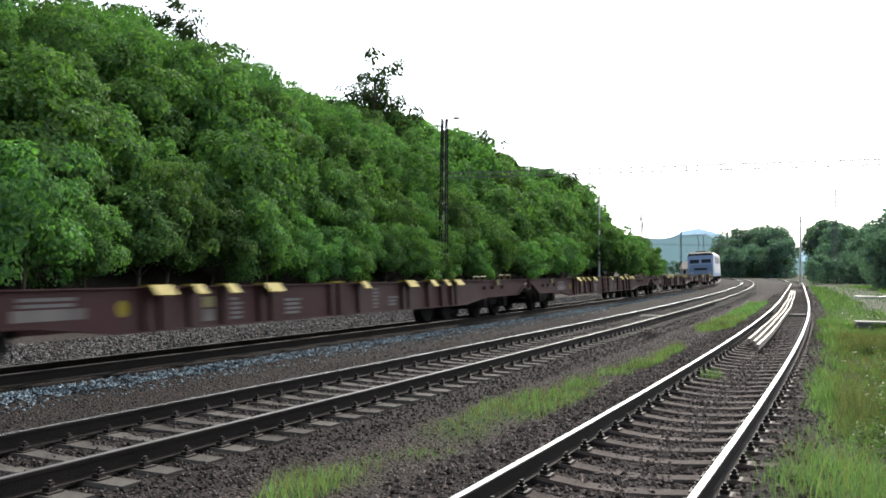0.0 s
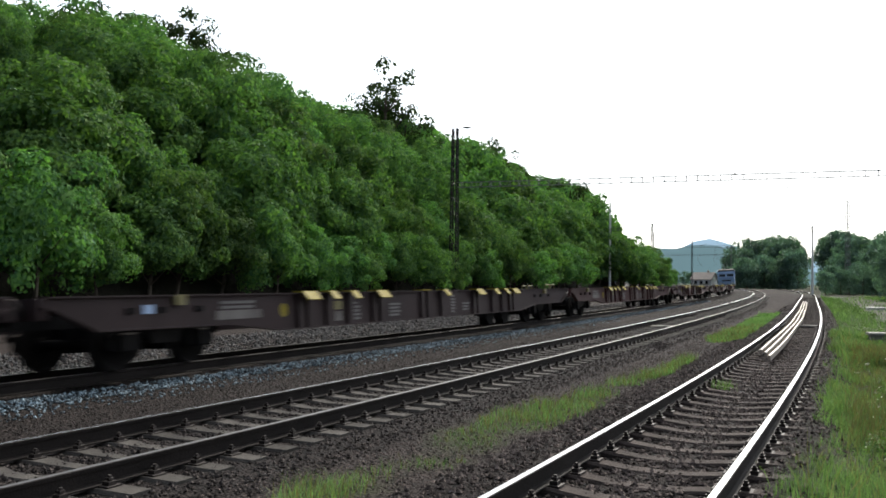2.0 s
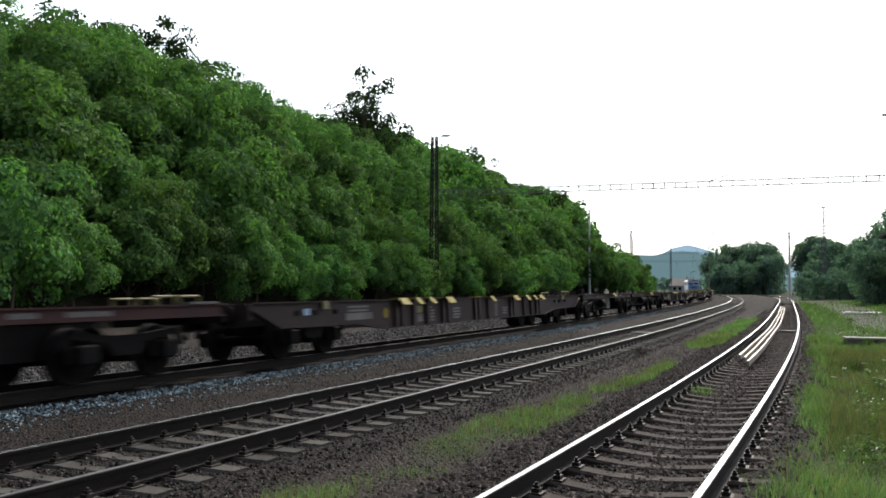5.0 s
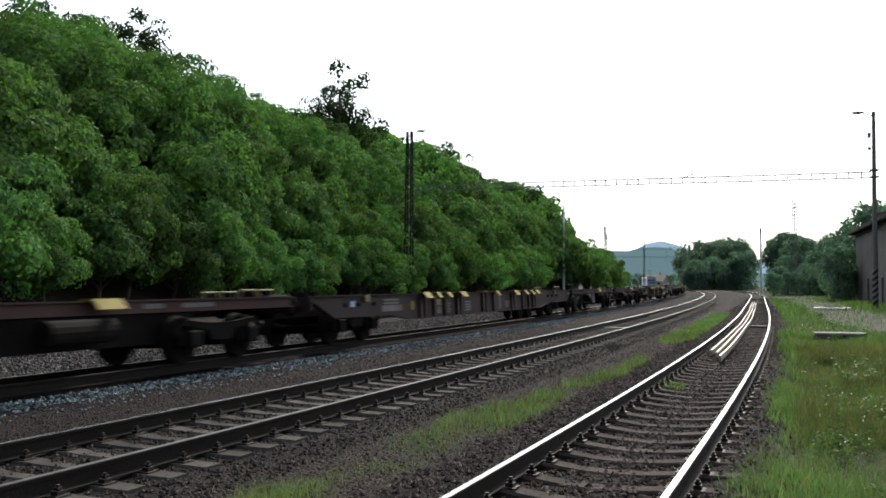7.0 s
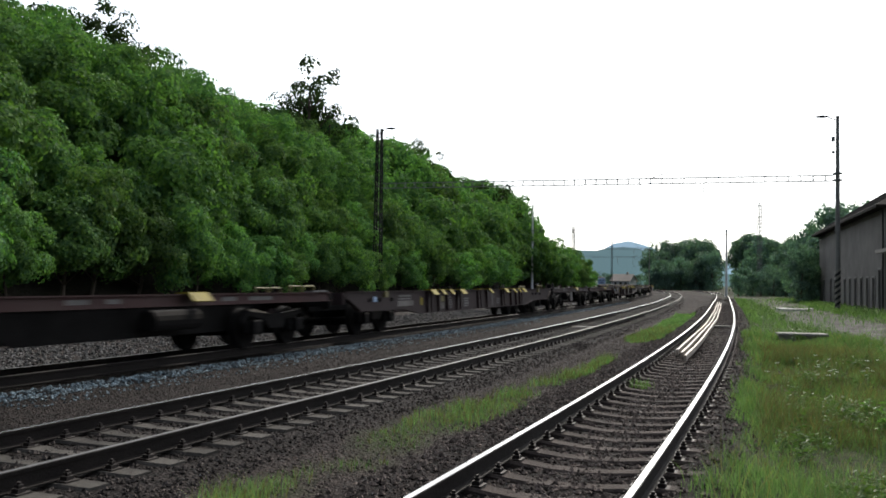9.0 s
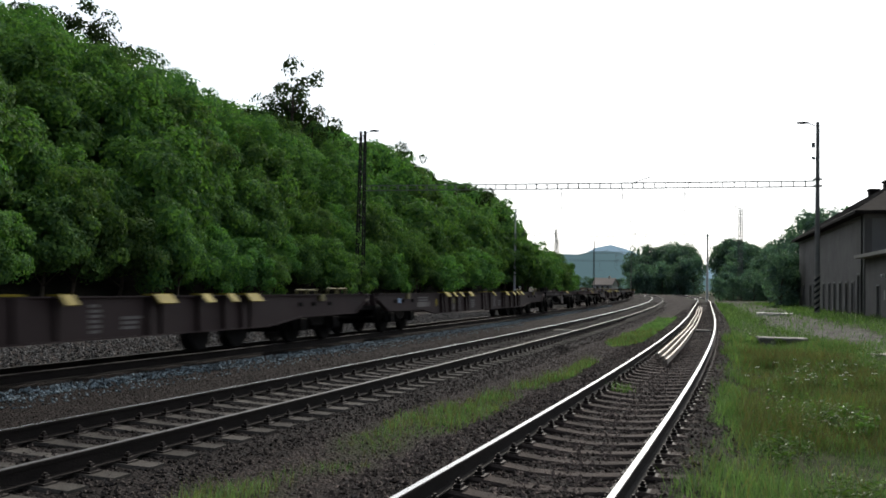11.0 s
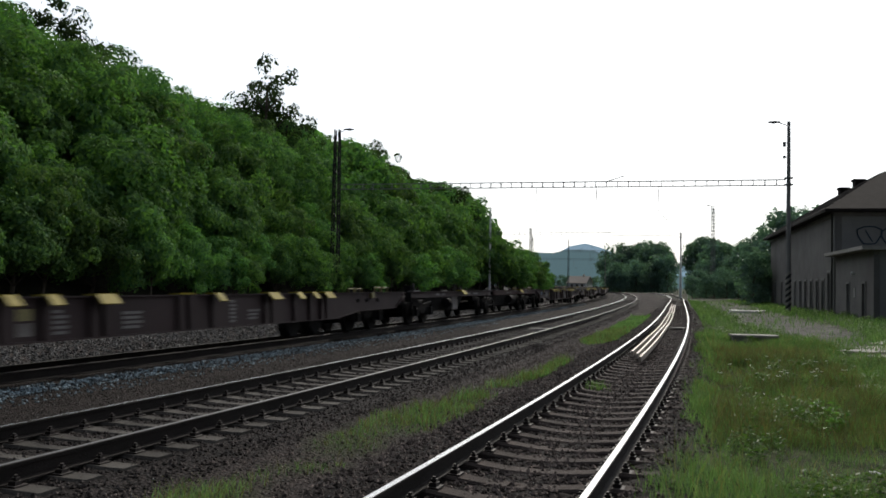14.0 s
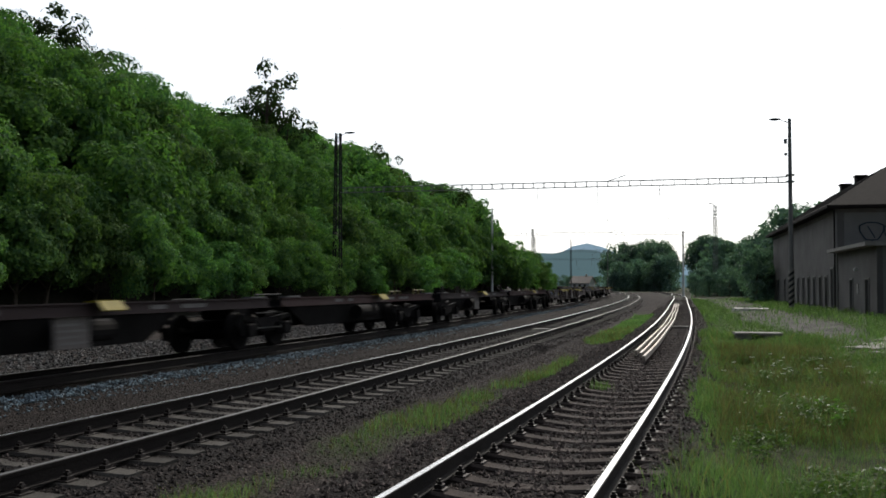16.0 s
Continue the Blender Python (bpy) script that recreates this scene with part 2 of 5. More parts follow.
MAST_DARK = material("dark_mast_steel", (0.028, 0.027, 0.025), (0.014, 0.014, 0.013), 0.8, 0.0, 3, 40, 0.1)
PALE_CONCRETE = material("pale_concrete", (0.80, 0.80, 0.79), (0.62, 0.62, 0.61), 0.8, 0, 2, 40, 0.2)
MAST_CONCRETE = material("mast_concrete", (0.24, 0.235, 0.225), (0.15, 0.145, 0.14), 0.85, 0, 2, 40, 0.2)
BLACK_PAINT = material("black_paint", (0.02, 0.02, 0.02), (0.012, 0.012, 0.012), 0.6, 0, 3, 40, 0.0)
WHITE_PAINT = material("white_paint", (0.75, 0.75, 0.74), (0.6, 0.6, 0.59), 0.5, 0, 2, 30, 0.02)
BLUE_PAINT = material("blue_paint", (0.34, 0.46, 0.66), (0.26, 0.38, 0.58), 0.35, 0, 2, 30, 0.0)
GLASS_DARK = material("cab_glass", (0.02, 0.025, 0.03), (0.015, 0.018, 0.02), 0.08, 0, 2, 30, 0.0, spec=0.6)
INSULATOR = material("brown_porcelain", (0.11, 0.06, 0.04), (0.07, 0.04, 0.03), 0.25, 0, 4, 30, 0.0)
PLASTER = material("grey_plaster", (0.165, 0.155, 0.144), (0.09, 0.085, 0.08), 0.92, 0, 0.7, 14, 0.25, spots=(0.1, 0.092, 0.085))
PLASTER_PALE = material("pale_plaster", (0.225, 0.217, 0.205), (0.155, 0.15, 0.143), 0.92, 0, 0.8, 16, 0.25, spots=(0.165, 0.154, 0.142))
ROOFING = material("dark_roof_tiles", (0.022, 0.0185, 0.017), (0.012, 0.010, 0.0095), 0.9, 0, 2, 18, 0.4, spec=0.05)
SLAB = material("weathered_concrete", (0.30, 0.28, 0.255), (0.18, 0.168, 0.15), 0.9, 0, 3, 40, 0.4)
PALE_RIM = material("pale_limed_concrete", (0.62, 0.61, 0.58), (0.45, 0.44, 0.42), 0.6, 0, 3, 40, 0.2)
DARK_OPENING = material("dark_boarded_opening", (0.010, 0.0095, 0.009), (0.006, 0.0058, 0.0055), 0.8, 0, 3, 30, 0.1)
GRAFFITI = material("blue_black_spray_paint", (0.035, 0.055, 0.075), (0.02, 0.03, 0.04), 0.6, 0, 5, 30, 0.0)
FAR_ROOF = material("faded_roof", (0.55, 0.46, 0.38), (0.42, 0.35, 0.29), 0.85, 0, 1, 12, 0.1)
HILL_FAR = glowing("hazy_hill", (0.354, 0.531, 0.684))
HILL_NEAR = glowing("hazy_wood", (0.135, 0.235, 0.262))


# ---- mesh helpers ----
class Shape:
    """Collects simple solids into one mesh."""
    def __init__(self):
        self.v, self.f, self.m = [], [], []

    def add(self, verts, faces, mat=0):
        n = len(self.v)
        self.v += [tuple(p) for p in verts]
        self.f += [tuple(i + n for i in f) for f in faces]
        self.m += [mat] * len(faces)
        return self

    def box(self, x0, x1, y0, y1, z0, z1, mat=0, m=None, c=0.0):
        """A box; c cuts its long edges along x."""
        if c:
            prof = [(y0 + c, z0), (y1 - c, z0), (y1, z0 + c), (y1, z1 - c), (y1 - c, z1), (y0 + c, z1), (y0, z1 - c), (y0, z0 + c)]
            return self.prism([(x0, prof), (x1, prof)], mat, m)
        vs = [Vector((x, y, z)) for x in (x0, x1) for y in (y0, y1) for z in (z0, z1)]
        if m is not None:
            vs = [m @ p for p in vs]
        return self.add(vs, [(0, 1, 3, 2), (4, 6, 7, 5), (0, 4, 5, 1), (2, 3, 7, 6), (0, 2, 6, 4), (1, 5, 7, 3)], mat)

    def prism(self, rings, mat=0, m=None, closed_ends=True):
        """Rings of (y, z) profiles at x."""
        k = len(rings[0][1])
        vs = [Vector((x, y, z)) for x, prof in rings for y, z in prof]
        if m is not None:
            vs = [m @ p for p in vs]
        fs = [(r * k + i, r * k + (i + 1) % k, (r + 1) * k + (i + 1) % k, (r + 1) * k + i) for r in range(len(rings) - 1) for i in range(k)]
        if closed_ends:
            fs += [tuple(reversed(range(k))), tuple(range((len(rings) - 1) * k, len(rings) * k))]
        return self.add(vs, fs, mat)

    def tube(self, a, b, r0, r1=None, n=8, mat=0):
        a, b = Vector(a), Vector(b)
        r1 = r0 if r1 is None else r1
        q = (b - a).to_track_quat("Z", "Y")
        vs = [c + q @ Vector((r * math.cos(6.28318 * i / n), r * math.sin(6.28318 * i / n), 0)) for c, r in ((a, r0), (b, r1)) for i in range(n)]
        return self.add(vs, [(i, (i + 1) % n, n + (i + 1) % n, n + i) for i in range(n)] + [tuple(reversed(range(n))), tuple(range(n, 2 * n))], mat)

    def bar(self, a, b, w, h, mat=0):
        """A square bar from a to b."""
        a, b = Vector(a), Vector(b)
        q = (b - a).to_track_quat("X", "Z").to_matrix().to_4x4()
        return self.box(0, (b - a).length, -w / 2, w / 2, -h / 2, h / 2, mat, Matrix.Translation(a) @ q)

    def lathe(self, prof, n=16, mat=0, m=None):
        """Turned about y: prof of (y, radius)."""
        vs = [Vector((r * math.cos(6.28318 * i / n), y, r * math.sin(6.28318 * i / n))) for y, r in prof for i in range(n)]
        if m is not None:
            vs = [m @ p for p in vs]
        fs = [(k * n + i, k * n + (i + 1) % n, (k + 1) * n + (i + 1) % n, (k + 1) * n + i) for k in range(len(prof) - 1) for i in range(n)]
        fs += [tuple(range(n)), tuple(reversed(range((len(prof) - 1) * n, len(prof) * n)))]
        return self.add(vs, fs, mat)

    def mesh(self, name, *mats, smooth=False):
        me = bpy.data.meshes.new(name)
        me.from_pydata(self.v, [], self.f)
        for x in mats:
            me.materials.append(x)
        me.polygons.foreach_set("material_index", self.m)
        me.update()
        bm = bmesh.new()
        bm.from_mesh(me)
        bmesh.ops.recalc_face_normals(bm, faces=bm.faces)
        bm.to_mesh(me)
        bm.free()
        if smooth:
            me.polygons.foreach_set("use_smooth", [True] * len(me.polygons))
        return me


def part(name, shape, mat, parent, label="", m=None, smooth=False):
    me = shape if isinstance(shape, bpy.types.Mesh) else shape.mesh(name, *(mat if isinstance(mat, (list, tuple)) else (mat,)), smooth=smooth)
    ob = new(name, me)
    ob.parent = parent
    if m is not None:
        ob.matrix_basis = m
    if label:
        ob["label"] = label
    return ob


def thing(name, label, category, m=None, group="", kind=""):
    ob = new(name)
    ob.empty_display_size = 0.3
    if m is not None:
        ob.matrix_basis = m
    return tagged(ob, label, category, group, kind)


def array_mesh(name, verts, faces, mat, smooth=False):
    """A large mesh from numpy arrays: verts (n, 3), faces (k, 3 or 4)."""
    me = bpy.data.meshes.new(name)
    k, c = faces.shape
    me.vertices.add(len(verts))
    me.vertices.foreach_set("co", np.asarray(verts, dtype=np.float32).ravel())
    me.loops.add(k * c)
    me.loops.foreach_set("vertex_index", faces.astype(np.int32).ravel())
    me.polygons.add(k)
    me.polygons.foreach_set("loop_start", np.arange(0, k * c, c, dtype=np.int32))
    me.polygons.foreach_set("loop_total", np.full(k, c, dtype=np.int32))
    me.polygons.foreach_set("use_smooth", np.full(k, smooth))
    if mat:
        me.materials.append(mat)
    me.update(calc_edges=True)
    me.validate()
    return me


# ---- the lines of the tracks ----
class Line:
    """A track's centre: start (x0, 0), heading in radians to the left of +y, and a curvature that changes along it."""
    def __init__(self, x0, th0, k0, k1, k2):
        s = np.arange(-520, 680, 0.1)
        u = np.clip(s / 90, 0, 1)
        w = np.clip((s - 100) / 30, 0, 1)
        kap = k0 + (k1 - k0) * u * u * (3 - 2 * u) + k2 * w * w * (3 - 2 * w)
        th = np.cumsum(kap) * 0.1
        th = th - np.interp(0, s, th) + th0
        x, y = np.cumsum(-np.sin(th)) * 0.1, np.cumsum(np.cos(th)) * 0.1
        self.s, self.th = s, th
        self.x, self.y = x - np.interp(0, s, x) + x0, y - np.interp(0, s, y)

    def at(self, s, off=0.0):
        """x, y and heading at s, off metres to the right of the centre."""
        x, y, th = (np.interp(s, self.s, a) for a in (self.x, self.y, self.th))
        return x + off * np.cos(th), y + off * np.sin(th), th

    def place(self, s, off=0.0, z=0.0, turn=0.0, lean=0.0):
        """A pose whose x axis points along the line; lean in degrees lifts its right side."""
        x, y, th = self.at(s, off)
        return pose(x, y, z, 0, 0, 90 + math.degrees(th) + turn) @ pose(0, 0, 0, -lean, 0, 0)

    def nearest(self, px, py):
        """s and offset to the right of points given as arrays."""
        px, py = np.asarray(px, float), np.asarray(py, float)
        xs, ys, ss, ts = self.x[::20], self.y[::20], self.s[::20], self.th[::20]
        best = np.empty(px.shape, int)
        for i in range(0, px.size, 4000):
            a, b = px.ravel()[i:i + 4000], py.ravel()[i:i + 4000]
            best.ravel()[i:i + 4000] = ((a[:, None] - xs) ** 2 + (b[:, None] - ys) ** 2).argmin(1)
        dx, dy, th = px - xs[best], py - ys[best], ts[best]
        along = -dx * np.sin(th) + dy * np.cos(th)
        return ss[best] + along, dx * np.cos(th) + dy * np.sin(th)


MAIN = Line(-7.308, -0.434, 0.0011, 0.0006, 0.0003)
SIDING = Line(-2.06, -0.441, 0.0016, -0.0001, 0.0009)
GAP = 4.85          # from the main line's centre to the train's track
CANT = 3.5          # degrees by which the train's track leans into the curve
rng = np.random.default_rng(7)


def smooth(a, b, x):
    t = np.clip((x - a) / (b - a), 0, 1)
    return t * t * (3 - 2 * t)


def bank(s, left):
    """Height of the wooded slope, left metres beyond the train's track."""
    rise = 13.2 * smooth(17.5, 36, left) + 2.5 * smooth(36, 80, left)
    return rise * (1 - 0.85 * smooth(165, 235, s)) * (1 - smooth(235, 300, s))


def land(px, py):
    """Ground height at points."""
    s, o = MAIN.nearest(px, py)
    q, d = SIDING.nearest(px, py)
    z = np.full(s.shape, -0.27)
    z += bank(s, -(o + GAP))
    z += 0.056 * (1 - smooth(1.4, 2.0, np.abs(o)))
    z += 0.03 * (1 - smooth(1.4, 1.9, np.abs(d))) + 0.085 * smooth(0.84, 1.0, np.abs(d)) * (1 - smooth(1.25, 1.9, np.abs(d)))
    z += 0.13 * (1 - smooth(1.3, 2.3, np.abs(o + GAP)))
    z += 0.16 * smooth(3.0, 9.0, d) * (1 - smooth(60, 160, d)) + 0.5 * smooth(14, 20, d) * smooth(60, 90, q) * (1 - smooth(300, 400, q))
    return z

# ---- ground ----
def spread(dense, step, far):
    """Grid lines: even inside dense, ever wider out to far."""
    a, b = dense
    mid = list(np.arange(a, b + 1e-6, step))
    up, down, w = [b], [a], step
    while up[-1] < far or down[-1] > -far:
        w *= 1.22
        up.append(up[-1] + w)
        down.append(down[-1] - w)
    return np.array(down[:0:-1] + mid + up[1:])


def path_centre(q):
    """Offset of the trodden path from the siding."""
    return np.interp(q, [0, 20, 32, 50, 90, 130], [8.0, 6.8, 6.2, 5.4, 5.3, 4.3])


# Grass between the tracks: place along the main line, offset, half length, half width, density.
GRASS_PATCHES = ((9.9, 2.45, 1.3, 0.4, 0.65), (13.6, 2.6, 2.9, 0.6, 1.1), (18.0, 2.75, 3.0, 0.45, 0.8), (22.5, 2.85, 3.4, 0.38, 0.62),
                 (38.0, 2.9, 7.0, 0.7, 1.1), (52.0, 2.9, 10.0, 0.75, 1.1), (66.0, 2.4, 6.0, 0.6, 0.8))


def turf_mask(px, py):
    """How far the place is overgrown, 0 to 1."""
    s, o = MAIN.nearest(px, py)
    q, d = SIDING.nearest(px, py)
    n1 = np.array([noise.noise((x * 0.35, y * 0.35, 3.1)) for x, y in zip(np.ravel(px), np.ravel(py))]).reshape(np.shape(px))
    n2 = np.array([noise.noise((x * 1.3, y * 1.3, 8.7)) for x, y in zip(np.ravel(px), np.ravel(py))]).reshape(np.shape(px))
    right = smooth(1.1, 1.6, d + 0.3 * n2 + 0.2 * n1)
    w = np.abs(d - path_centre(q))
    worn = (1 - smooth(0.7, 1.7, w - 0.7 * smooth(36, 50, q) + 0.9 * n1)) * smooth(16, 30, q)
    tufted = np.zeros(s.shape)
    for sc, oc, ls, lo, w in GRASS_PATCHES:
        tufted = np.maximum(tufted, w * np.exp(-((s - sc) / ls) ** 4 - ((o - oc - 0.2 * n1) / lo) ** 2))
    strip = smooth(0.25, 0.7, tufted * (0.85 + 0.7 * n1 + 0.6 * n2)) * (o > 1.5) * (d < -1.1)
    left = 0.2 * smooth(14, 18, -(o + GAP))
    return np.clip(right * (1 - 0.85 * worn) + strip, 0, 1) * (o > 0) + left * (o <= 0), worn * (d > 1.5), s, o, q, d


gx, gy = spread((-24, 36), 0.4, 4500), spread((-6, 66), 0.4, 4500)
GX, GY = np.meshgrid(gx, gy)
gv = np.stack([GX.ravel(), GY.ravel(), land(GX, GY).ravel()], 1)
gi = np.arange(GX.size).reshape(GX.shape)
gf = np.stack([gi[:-1, :-1], gi[:-1, 1:], gi[1:, 1:], gi[1:, :-1]], -1).reshape(-1, 4)
turf, worn, gs, go, gq, gd = turf_mask(GX, GY)
ground_mesh = array_mesh("ground", gv, gf, GROUND, True)
# Track beds, plus shade painted between the running lines; the wood's floor is darkened.
bedding = np.clip(smooth(15, 17.5, -(go + GAP)) + 0.8 * (1 - smooth(0.8, 2.6, go)) * smooth(-9, -6, go) + (1 - smooth(1.5, 2.0, np.abs(go))) + (1 - smooth(1.4, 1.9, np.abs(gd))) + (1 - smooth(1.2, 1.6, np.abs(go + GAP))), 0, 1)
zone = ground_mesh.color_attributes.new("zone", "FLOAT_COLOR", "POINT")
zone.data.foreach_set("color", np.stack([turf.ravel(), bedding.ravel(), np.clip(worn * 0.9, 0, 1).ravel(), np.ones(GX.size)], 1).astype(np.float32).ravel())
tagged(new("ground", ground_mesh), "brown gravel yard running into rough grass", "ground", kind="structure")


# ---- tracks ----
RAIL = [(-0.062, -0.172), (0.062, -0.172), (0.062, -0.160), (0.012, -0.142), (0.009, -0.045), (0.035, -0.036), (0.036, -0.006), (0.028, 0.0),
        (-0.028, 0.0), (-0.036, -0.006), (-0.035, -0.036), (-0.009, -0.045), (-0.012, -0.142), (-0.062, -0.160)]


def rail_mesh(line, off, s0, s1, head, lift=0.0, step=1.5):
    sh = Shape()
    k = len(RAIL)
    ss = np.arange(s0, s1, step)
    for s in ss:
        for u, z in RAIL:
            x, y, _ = line.at(s, off + u)
            sh.v.append((float(x), float(y), z + lift))
    for r in range(len(ss) - 1):
        for i in range(k):
            sh.f.append((r * k + i, r * k + (i + 1) % k, (r + 1) * k + (i + 1) % k, (r + 1) * k + i))
            sh.m.append(1 if i == 7 else 0)
    sh.f += [tuple(range(k)), tuple(range((len(ss) - 1) * k, len(ss) * k))]
    sh.m += [0, 0]
    return sh.mesh("rail", RAIL_RUST, head)


def sleeper_shape(kind):
    sh = Shape()
    if kind == "concrete":      # waisted, with chamfered top
        prof = lambda w, h: [(-w, -0.36), (w, -0.36), (w, h - 0.03), (w - 0.03, h), (-w + 0.03, h), (-w, h - 0.03)]
        sh.prism([(-1.21, prof(0.145, -0.185)), (-0.5, prof(0.145, -0.178)), (-0.35, prof(0.115, -0.195)), (0.35, prof(0.115, -0.195)), (0.5, prof(0.145, -0.178)), (1.21, prof(0.145, -0.185))])
        sh.v = [(-y, x, z) for x, y, z in sh.v]
        return sh.mesh("sleeper", CONCRETE_SLEEPER)
    prof = [(-0.125, -0.36), (0.125, -0.36), (0.13, -0.20), (0.105, -0.176), (-0.105, -0.178), (-0.13, -0.20)]
    sag = lambda x: 0.008 - 0.062 * max(0.0, 1 - (x / 0.72) ** 2)      # dished between the rails
    sh.prism([(x, [(a + 0.006 * math.sin(7 * x), b + (sag(x) if b > -0.3 else 0)) for a, b in prof]) for x in (-1.25, -0.75, -0.55, -0.3, 0.0, 0.3, 0.55, 0.75, 1.25)])
    sh.v = [(-y, x, z) for x, y, z in sh.v]
    return sh.mesh("sleeper", WOOD_SLEEPER)


def fastening_mesh():
    """Ribbed plate with two clamps and bolts astride a rail."""
    sh = Shape()
    sh.box(-0.08, 0.08, -0.17, 0.17, -0.182, -0.168)
    for y in (-0.105, 0.105):
        sh.box(-0.045, 0.045, y - 0.035, y + 0.035, -0.17, -0.135)
        sh.tube((0, y, -0.14), (0, y, -0.085), 0.022, 0.018, 6)
        sh.box(-0.028, 0.028, y - 0.025, y + 0.025, -0.125, -0.105)
    return sh.mesh("rail_fastening", IRON)


FASTENING = fastening_mesh()
SLEEPERS = {"concrete": sleeper_shape("concrete"), "wood": sleeper_shape("wood")}


def track(name, label, line, off, kind, heads, spacing, first, count, near, lift=(0, 0), s1=600):
    t = thing(name, label, "railway track", kind="structure")
    for side, head, up in ((-0.7525, heads[0], lift[0]), (0.7525, heads[1], lift[1])):
        part("rail", rail_mesh(line, off + side, -5, s1, head, up), None, t, "rail with a worn bright head" if head is RAIL_HEAD else "")
    r = random.Random(name)
    for i in range(count):
        s = first + i * spacing + r.uniform(-0.02, 0.02)
        m = line.place(s, off, r.uniform(-0.008, 0.004), r.uniform(-0.8, 0.8) * (2 if kind == "wood" else 1))
        sl = part("sleeper", SLEEPERS[kind], None, t, m=m)
        if i < near:
            for side in (-0.7525, 0.7525):
                part("rail_fastening", FASTENING, None, sl, m=pose(0, -side, 0))
    return t


track("railway_track_1", "rusty siding with dished weathered sleepers and bright rail heads", SIDING, 0, "wood", (RAIL_HEAD, RAIL_HEAD), 0.63, -5.42, 205, 75, s1=260)
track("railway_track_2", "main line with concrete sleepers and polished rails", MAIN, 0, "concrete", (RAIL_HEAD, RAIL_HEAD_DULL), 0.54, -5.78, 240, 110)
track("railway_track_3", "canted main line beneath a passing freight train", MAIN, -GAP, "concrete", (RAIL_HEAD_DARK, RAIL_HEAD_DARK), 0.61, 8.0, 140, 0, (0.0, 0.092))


# ---- loose stones ----
def stones(name, label, line, bands, mat, parent=None):
    """bands: (count, s0, s1, off0, off1, size0, size1, rise): octahedral chips strewn along a line."""
    vs, fs, n = [], [], 0
    base = np.array([(1, 0, 0), (-1, 0, 0), (0, 1, 0), (0, -1, 0), (0, 0, 1), (0, 0, -0.8)])
    tri = np.array([(0, 2, 4), (2, 1, 4), (1, 3, 4), (3, 0, 4), (2, 0, 5), (1, 2, 5), (3, 1, 5), (0, 3, 5)])
    for count, s0, s1, o0, o1, a, b, rise in bands:
        s = s0 + (s1 - s0) * rng.random(count) ** 1.5
        o = rng.uniform(o0, o1, count)
        x, y, _ = line.at(s, o)
        z = land(x, y) + rise
        size = rng.uniform(a, b, count) * 0.5
        shape = base[None] * rng.uniform(0.55, 1.15, (count, 6, 1)) * np.array([1, 1, 0.75])
        ang = rng.uniform(0, 6.28, count)
        ca, sa = np.cos(ang)[:, None], np.sin(ang)[:, None]
        px = (shape[:, :, 0] * ca - shape[:, :, 1] * sa) * size[:, None] + x[:, None]
        py = (shape[:, :, 0] * sa + shape[:, :, 1] * ca) * size[:, None] + y[:, None]
        pz = shape[:, :, 2] * size[:, None] + (z + size * 0.3)[:, None]
        vs.append(np.stack([px, py, pz], -1).reshape(-1, 3))
        fs.append((np.arange(count)[:, None, None] * 6 + tri[None] + n).reshape(-1, 3))
        n += count * 6
    return tagged(new(name, array_mesh(name, np.concatenate(vs), np.concatenate(fs), mat)), label, "ballast", kind="stuff")


stones("dark_ballast", "dark reddish-brown stones between and beside the sleepers", SIDING,
       [(11500, -4, 30, -0.68, 0.68, 0.03, 0.085, 0.0), (5000, -3, 30, -1.9, -0.85, 0.03, 0.085, 0.0), (3200, -3, 30, 0.85, 1.9, 0.03, 0.08, 0.0), (4500, 28, 80, -1.8, 1.8, 0.05, 0.09, 0)], STONE_DARK)
stones("dark_ballast", "dark brown stones bedding the main line", MAIN,
       [(5200, 6, 30, -0.68, 0.68, 0.03, 0.075, 0.0), (3000, 6, 30, -1.9, -0.85, 0.03, 0.07, 0.0), (3500, 6, 30, 0.85, 1.9, 0.03, 0.07, 0.0), (5000, 28, 90, -1.8, 1.8, 0.05, 0.09, 0.0)], STONE_SHADED)
stones("fine_gravel", "brown gravel strewn over the yard between tracks", MAIN,
       [(14000, 4, 40, 1.6, 3.9, 0.015, 0.05, 0.0)], STONE_DARK)
stones("pale_chippings", "scattered pale chippings over the yard gravel", MAIN,
       [(2600, 4, 40, 1.4, 5.6, 0.012, 0.034, 0.004), (900, 7, 40, -3.3, -1.2, 0.012, 0.03, 0.004)], STONE_PALE)
stones("pale_chippings", "scattered pale chippings in the siding's ballast", SIDING, [(1500, -3, 34, -1.9, 1.9, 0.014, 0.036, 0.004)], STONE_PALE)
stones("fine_gravel", "gravel coloured darker for shade between the two running lines", MAIN, [(8000, 7, 40, -3.3, -1.6, 0.015, 0.045, 0.0)], STONE_SHADED)
stones("bluish_ballast", "fresh bluish ballast along the rail beneath the train", MAIN,
       [(4600, 9, 45, -GAP + 0.95, -GAP + 1.6, 0.04, 0.085, 0.0), (1500, 9, 45, -GAP + 1.4, -GAP + 1.95, 0.03, 0.07, 0.0), (2200, 40, 90, -GAP + 0.9, -GAP + 1.6, 0.05, 0.09, 0.0)], STONE_BLUE)
stones("grey_ballast", "grey ballast beyond the train's track", MAIN,
       [(14000, 12, 60, -GAP - 6.5, -GAP - 0.9, 0.06, 0.13, 0.0), (3000, 55, 110, -GAP - 5, -GAP - 0.9, 0.08, 0.14, 0.0)], STONE_GREY)


